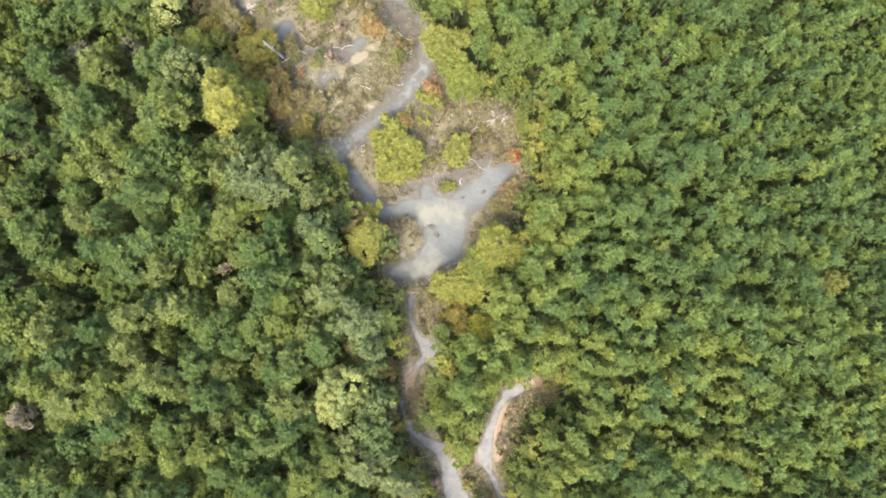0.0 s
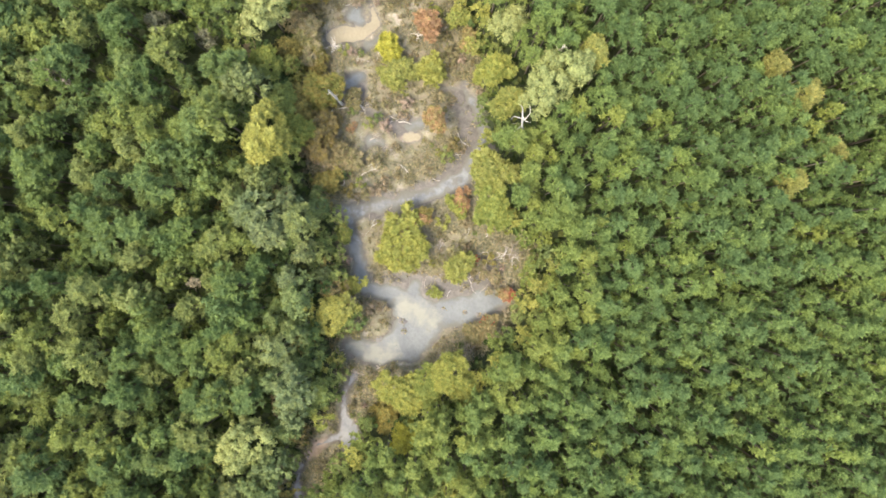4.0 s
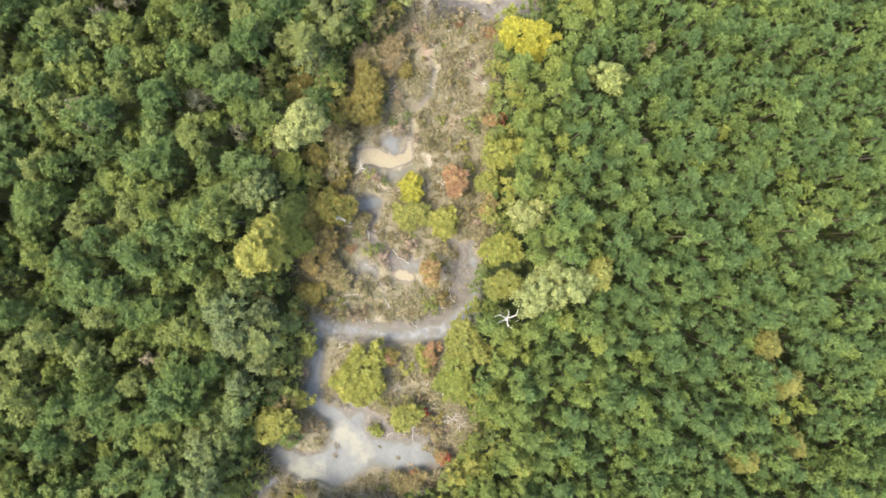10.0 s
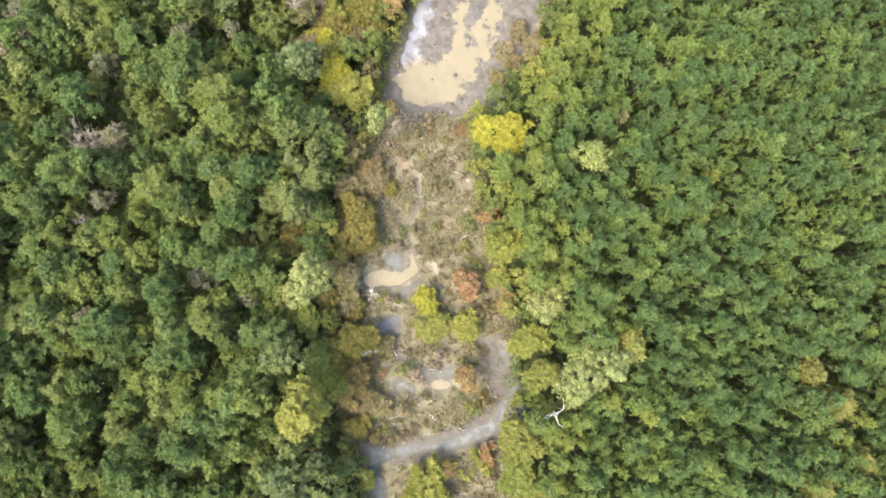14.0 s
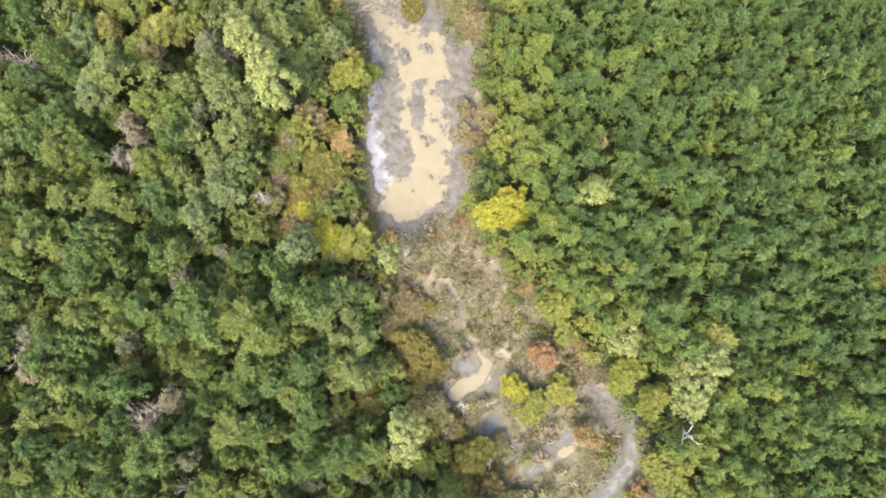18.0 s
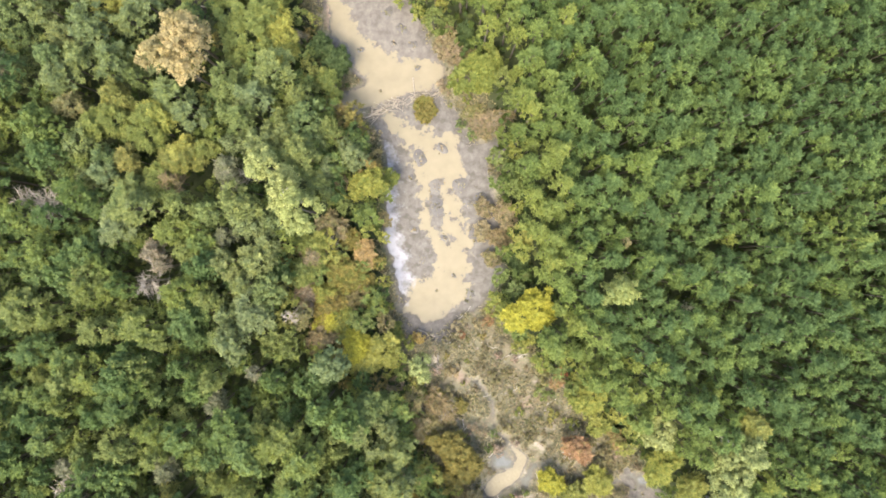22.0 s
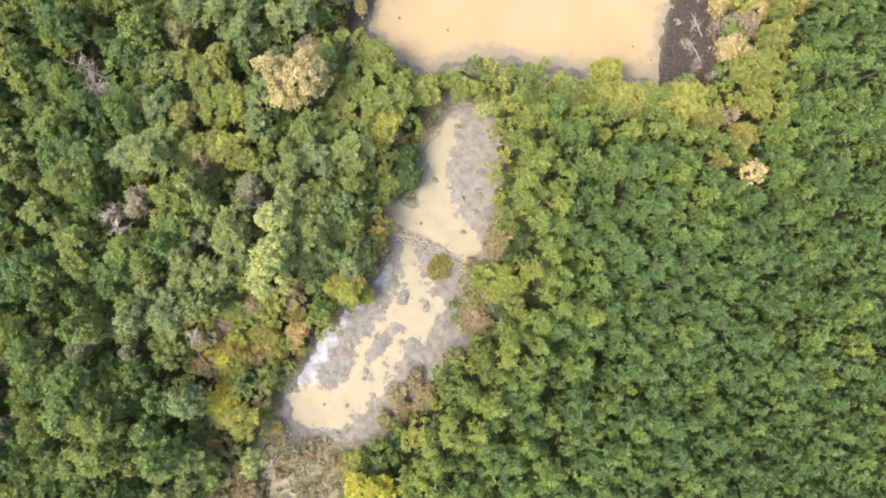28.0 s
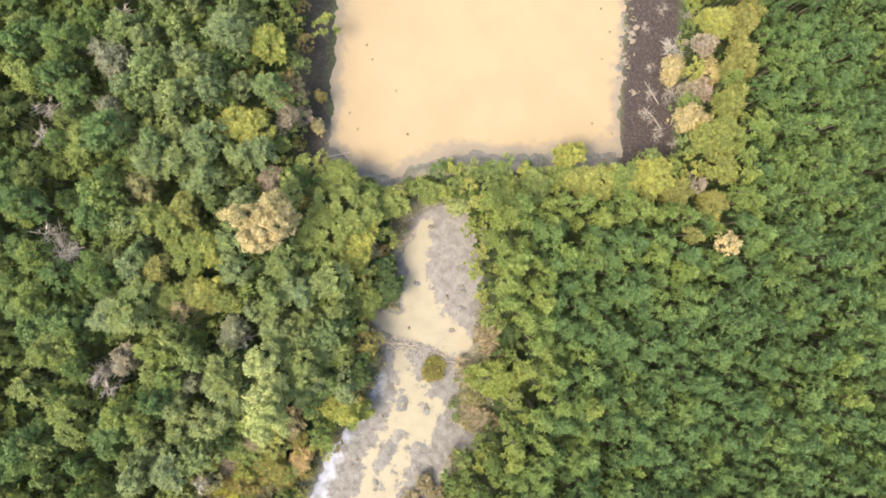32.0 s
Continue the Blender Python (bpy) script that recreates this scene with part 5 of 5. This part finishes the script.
def build_log(p, q, thick, mat, seed, label, name="log"):
    r = np.random.default_rng(seed)
    zs = ground_height(np.array([p[0], q[0]]), np.array([p[1], q[1]]))
    zs = np.maximum(zs, level(np.array([p[0], q[0]]), np.array([p[1], q[1]])) - 0.05)
    a, b = np.array([0, 0, 0.0]), np.array([q[0] - p[0], q[1] - p[1], zs[1] - zs[0] + 0.1])
    mid = (a + b) / 2 + np.array([r.normal(scale=0.15), r.normal(scale=0.15), 0.08])
    root = tagged(new(name), label, "log")
    root.matrix_basis = pose(p[0], p[1], float(zs[0]) + thick * 0.5)
    part("stem", mesh_of("stem", *rods([(a, mid, thick, thick * 0.8), (mid, b, thick * 0.8, thick * 0.4)], 8), [mat], True), root)
    for k in range(3):
        s = a + (b - a) * r.uniform(0.35, 0.9)
        e = s + np.array([r.normal(scale=0.6), r.normal(scale=0.6), r.uniform(0.05, 0.4)])
        part("limb", mesh_of("limb", *rods([(s, e, thick * 0.4, thick * 0.12)], 5), [mat], True), root)


LOGS = [((-25.2, 35.2), (-22.9, 33.4), 0.12), ((-43.6, 113), (-43.1, 108.6), 0.11), ((-39.6, 110.6), (-36.2, 113.6), 0.13), ((-28.2, 31.1), (-26, 32.9), 0.12), ((-52.0, 106.4), (-47.6, 108.6), 0.10),
        ((-20.3, 29.6), (-17.6, 32.9), 0.08), ((-44.7, 70.2), (-41.8, 68.9), 0.12), ((2.4, 14.8), (5.8, 16.6), 0.08), ((-6.2, 12.8), (-2.8, 13.6), 0.08), ((-31.5, 163.2), (-36.2, 164.8), 0.10),
        ((-34.2, 166.6), (-38.4, 168.6), 0.10), ((-76.9, 127.6), (-74.0, 130.6), 0.11), ((-78.6, 126.2), (-75.6, 125.4), 0.09)]


def build_pale_twigs():
    """Long curving bleached twigs and roots lying about the drier meadow."""
    r = np.random.default_rng(95)
    x, y, d, f = meadow_spots(1500, 96, -1.2, 0.4)
    dense = fbm(x * 0.22, y * 0.22, 97, 3) + 0.16 * smooth(46, 54, y) * smooth(74, 66, y)
    ok = (dense > 0.50) & (y > 12) & (y < 72)
    seg = []
    for px, py in zip(x[ok], y[ok]):
        a, bend = r.uniform(0, 2 * np.pi), r.normal(scale=0.5)
        thick, step = r.uniform(0.03, 0.075), r.uniform(0.35, 0.75)
        knots = [(px, py)]
        for _ in range(int(r.integers(3, 6))):
            a += bend + r.normal(scale=0.25)
            knots.append((knots[-1][0] + np.cos(a) * step, knots[-1][1] + np.sin(a) * step))
        q = np.array(knots)
        z = ground_height(q[:, 0], q[:, 1]) + r.uniform(0.12, 0.45, len(q))
        z[0] -= 0.2
        for i in range(len(q) - 1):
            seg.append(((*q[i], z[i]), (*q[i + 1], z[i + 1]), thick * (1 - 0.15 * i), thick * (0.85 - 0.15 * i)))
    me = mesh_of("pale_twigs", *rods(seg, 4), [BLEACHED], False)
    tagged(new("pale_twigs", me), "bleached curving twigs and roots lying in dry meadow", "sticks", kind="stuff")


def build_sticks():
    """Loose dead sticks strewn over meadow and marsh."""
    r = np.random.default_rng(91)
    x, y, d, f = meadow_spots(1500, 92, -0.8, 0.1)
    seg = []
    z = ground_height(x, y)
    for px, py, pz in zip(x, y, z):
        a, half = r.uniform(0, 2 * np.pi), r.uniform(0.25, 1.1)
        dx, dy = np.cos(a) * half, np.sin(a) * half
        bend = r.normal(scale=0.2, size=2) * half
        m = np.array([px + bend[0], py + bend[1], pz + 0.12])
        t = r.uniform(0.018, 0.05)
        seg += [((px - dx, py - dy, pz + 0.05), m, t, t), (m, (px + dx, py + dy, pz + r.uniform(0.04, 0.35)), t, t * 0.5)]
    me = mesh_of("dead_sticks", *rods(seg, 4), [STICK], False)
    tagged(new("dead_sticks", me), "weathered grey dead sticks strewn over the meadow", "sticks", kind="stuff")


MOUNDS = [(-2.1, 4.7, 0.8), (-1.2, 3.3, 0.7), (-5.2, 0.5, 1.4), (6.6, 10.6, 0.5), (9.1, 11.1, 0.8), (3.1, 9.6, 0.4), (-40.5, 91.0, 1.7), (-43.1, 99.4, 1.5), (-39.2, 100.8, 1.1), (-40.7, 94.3, 1.4), (-39.6, 85.6, 0.8), (-35.4, 75.9, 0.9), (-36.5, 94.6, 1.5), (-41.2, 76.7, 0.3), (-36.3, 74.6, 0.5), (-43.6, 82.0, 0.8),
          (-44.6, 87.2, 0.9), (-34.4, 86.2, 1.2), (-35.2, 91.2, 1.0), (-33.2, 92.4, 1.1), (-44.9, 96.0, 0.7), (-38.2, 79.1, 0.5), (-52.3, 118.1, 0.7), (-42.8, 114.6, 0.6), (-55.5, 127.6, 0.6), (-46.7, 118.9, 0.6), (-45.2, 121.4, 1.1), (-43.4, 118.6, 0.9), (-47.4, 124.2, 1.2), (-38.6, 112.2, 0.5), (-49.2, 111.0, 0.3)]


# drifting weed and a grey weed bed along the upper pond's far bank
rb = np.random.default_rng(640)
for k in range(34):
    u, n = rb.uniform(50.4, 53.2), rb.uniform(9, 40)
    MOUNDS.append((TOP_O[0] + u * TOP_U[0] + n * TOP_N[0], TOP_O[1] + u * TOP_U[1] + n * TOP_N[1], rb.uniform(0.3, 0.8)))
for u, n in ((4.7, 3.9), (8.1, 13.2), (6.2, 1.2), (14.7, 0.8), (47.4, 15.4), (46.2, 4.2), (48.6, 20.1), (7.1, 15.6), (12.4, 8.1), (46.9, 24.0), (49.8, 2.6)):
    MOUNDS.append((TOP_O[0] + u * TOP_U[0] + n * TOP_N[0], TOP_O[1] + u * TOP_U[1] + n * TOP_N[1], 0.22))


def build_mounds():
    for k, (x, y, radius) in enumerate(MOUNDS):
        r = np.random.default_rng(600 + k)
        root = tagged(new("weed_tussock"), "grey-brown weed tussock standing in shallow silty water", "tussock", "tussocks in the ponds")
        root.matrix_basis = pose(x, y, float(level(np.array([x]), np.array([y]))[0]) - 0.045)
        rings, sides = 5, 14
        ang = np.arange(sides) * 2 * np.pi / sides
        out = radius * (1 + 0.22 * np.sin(2 * ang + r.uniform(0, 6)) + 0.12 * np.sin(5 * ang + r.uniform(0, 6)))
        v = [np.stack([np.cos(ang) * out * (1 - i / rings), np.sin(ang) * out * (1 - i / rings), np.full(sides, 0.17 * math.sin(i / rings * 1.5)) + r.normal(scale=0.015, size=sides)], 1) for i in range(rings)]
        kk = np.arange(sides)
        q = np.concatenate([np.stack([i * sides + kk, i * sides + (kk + 1) % sides, (i + 1) * sides + (kk + 1) % sides, (i + 1) * sides + kk], 1) for i in range(rings - 1)])
        part("mud_mound", mesh_of("mud_mound", np.concatenate(v), q, [WEED], True), root)
        n = int(10 * radius) + 5
        c = np.stack([r.normal(scale=radius * 0.4, size=n), r.normal(scale=radius * 0.4, size=n), np.full(n, 0.2)], 1)
        sv = sprays(r, c, unit(r.normal(size=(n, 3)) + np.array([0, 0, 1.2])), 0.3)
        part("weed_leaves", mesh_of("weed_leaves", sv.reshape(-1, 3), np.arange(n * 4).reshape(-1, 4), [LEAF["brush"]], False, (("leaf", np.repeat(r.uniform(0, 1, n), 4)), ("tree", np.zeros(n * 4)))), root)


WEED = rough_mat("wet_weed", (0.075, 0.068, 0.062), (0.115, 0.105, 0.096), 3.0, 0.6)
build_grass()
build_brush()
build_thicket()
build_dam([(-51.5, 106.6), (-47.5, 108.6), (-43.0, 109.2), (-38.5, 110.6), (-33.5, 112.8)], 110, 5, "long beaver dam of weathered sticks between two ponds")
build_dam([(-10.5, -4.2), (-8, -5.8), (-4.8, -6.6), (-1.2, -4.4)], 60, 6, "low beaver dam of sticks below a milky pond")
build_dam([(-28.4, 161.6), (-31.2, 166.2), (-34.6, 171.4), (-38.2, 177.0)], 120, 9, "strewn grey driftwood and dead twigs on a dark mud bank")
build_dam([(-33.5, 105.2), (-30.5, 104.4), (-28.6, 105.4)], 50, 8, "brown heap of dead brush and sticks on the bank")
for k, (p, q, thick) in enumerate(LOGS):
    build_log(p, q, thick, BLEACHED if k in (0, 3) else STICK, 40 + k, "bleached fallen log on the marsh" if k in (0, 3) else "grey dead branch lying in shallow water")
build_sticks()
build_pale_twigs()
build_mounds()
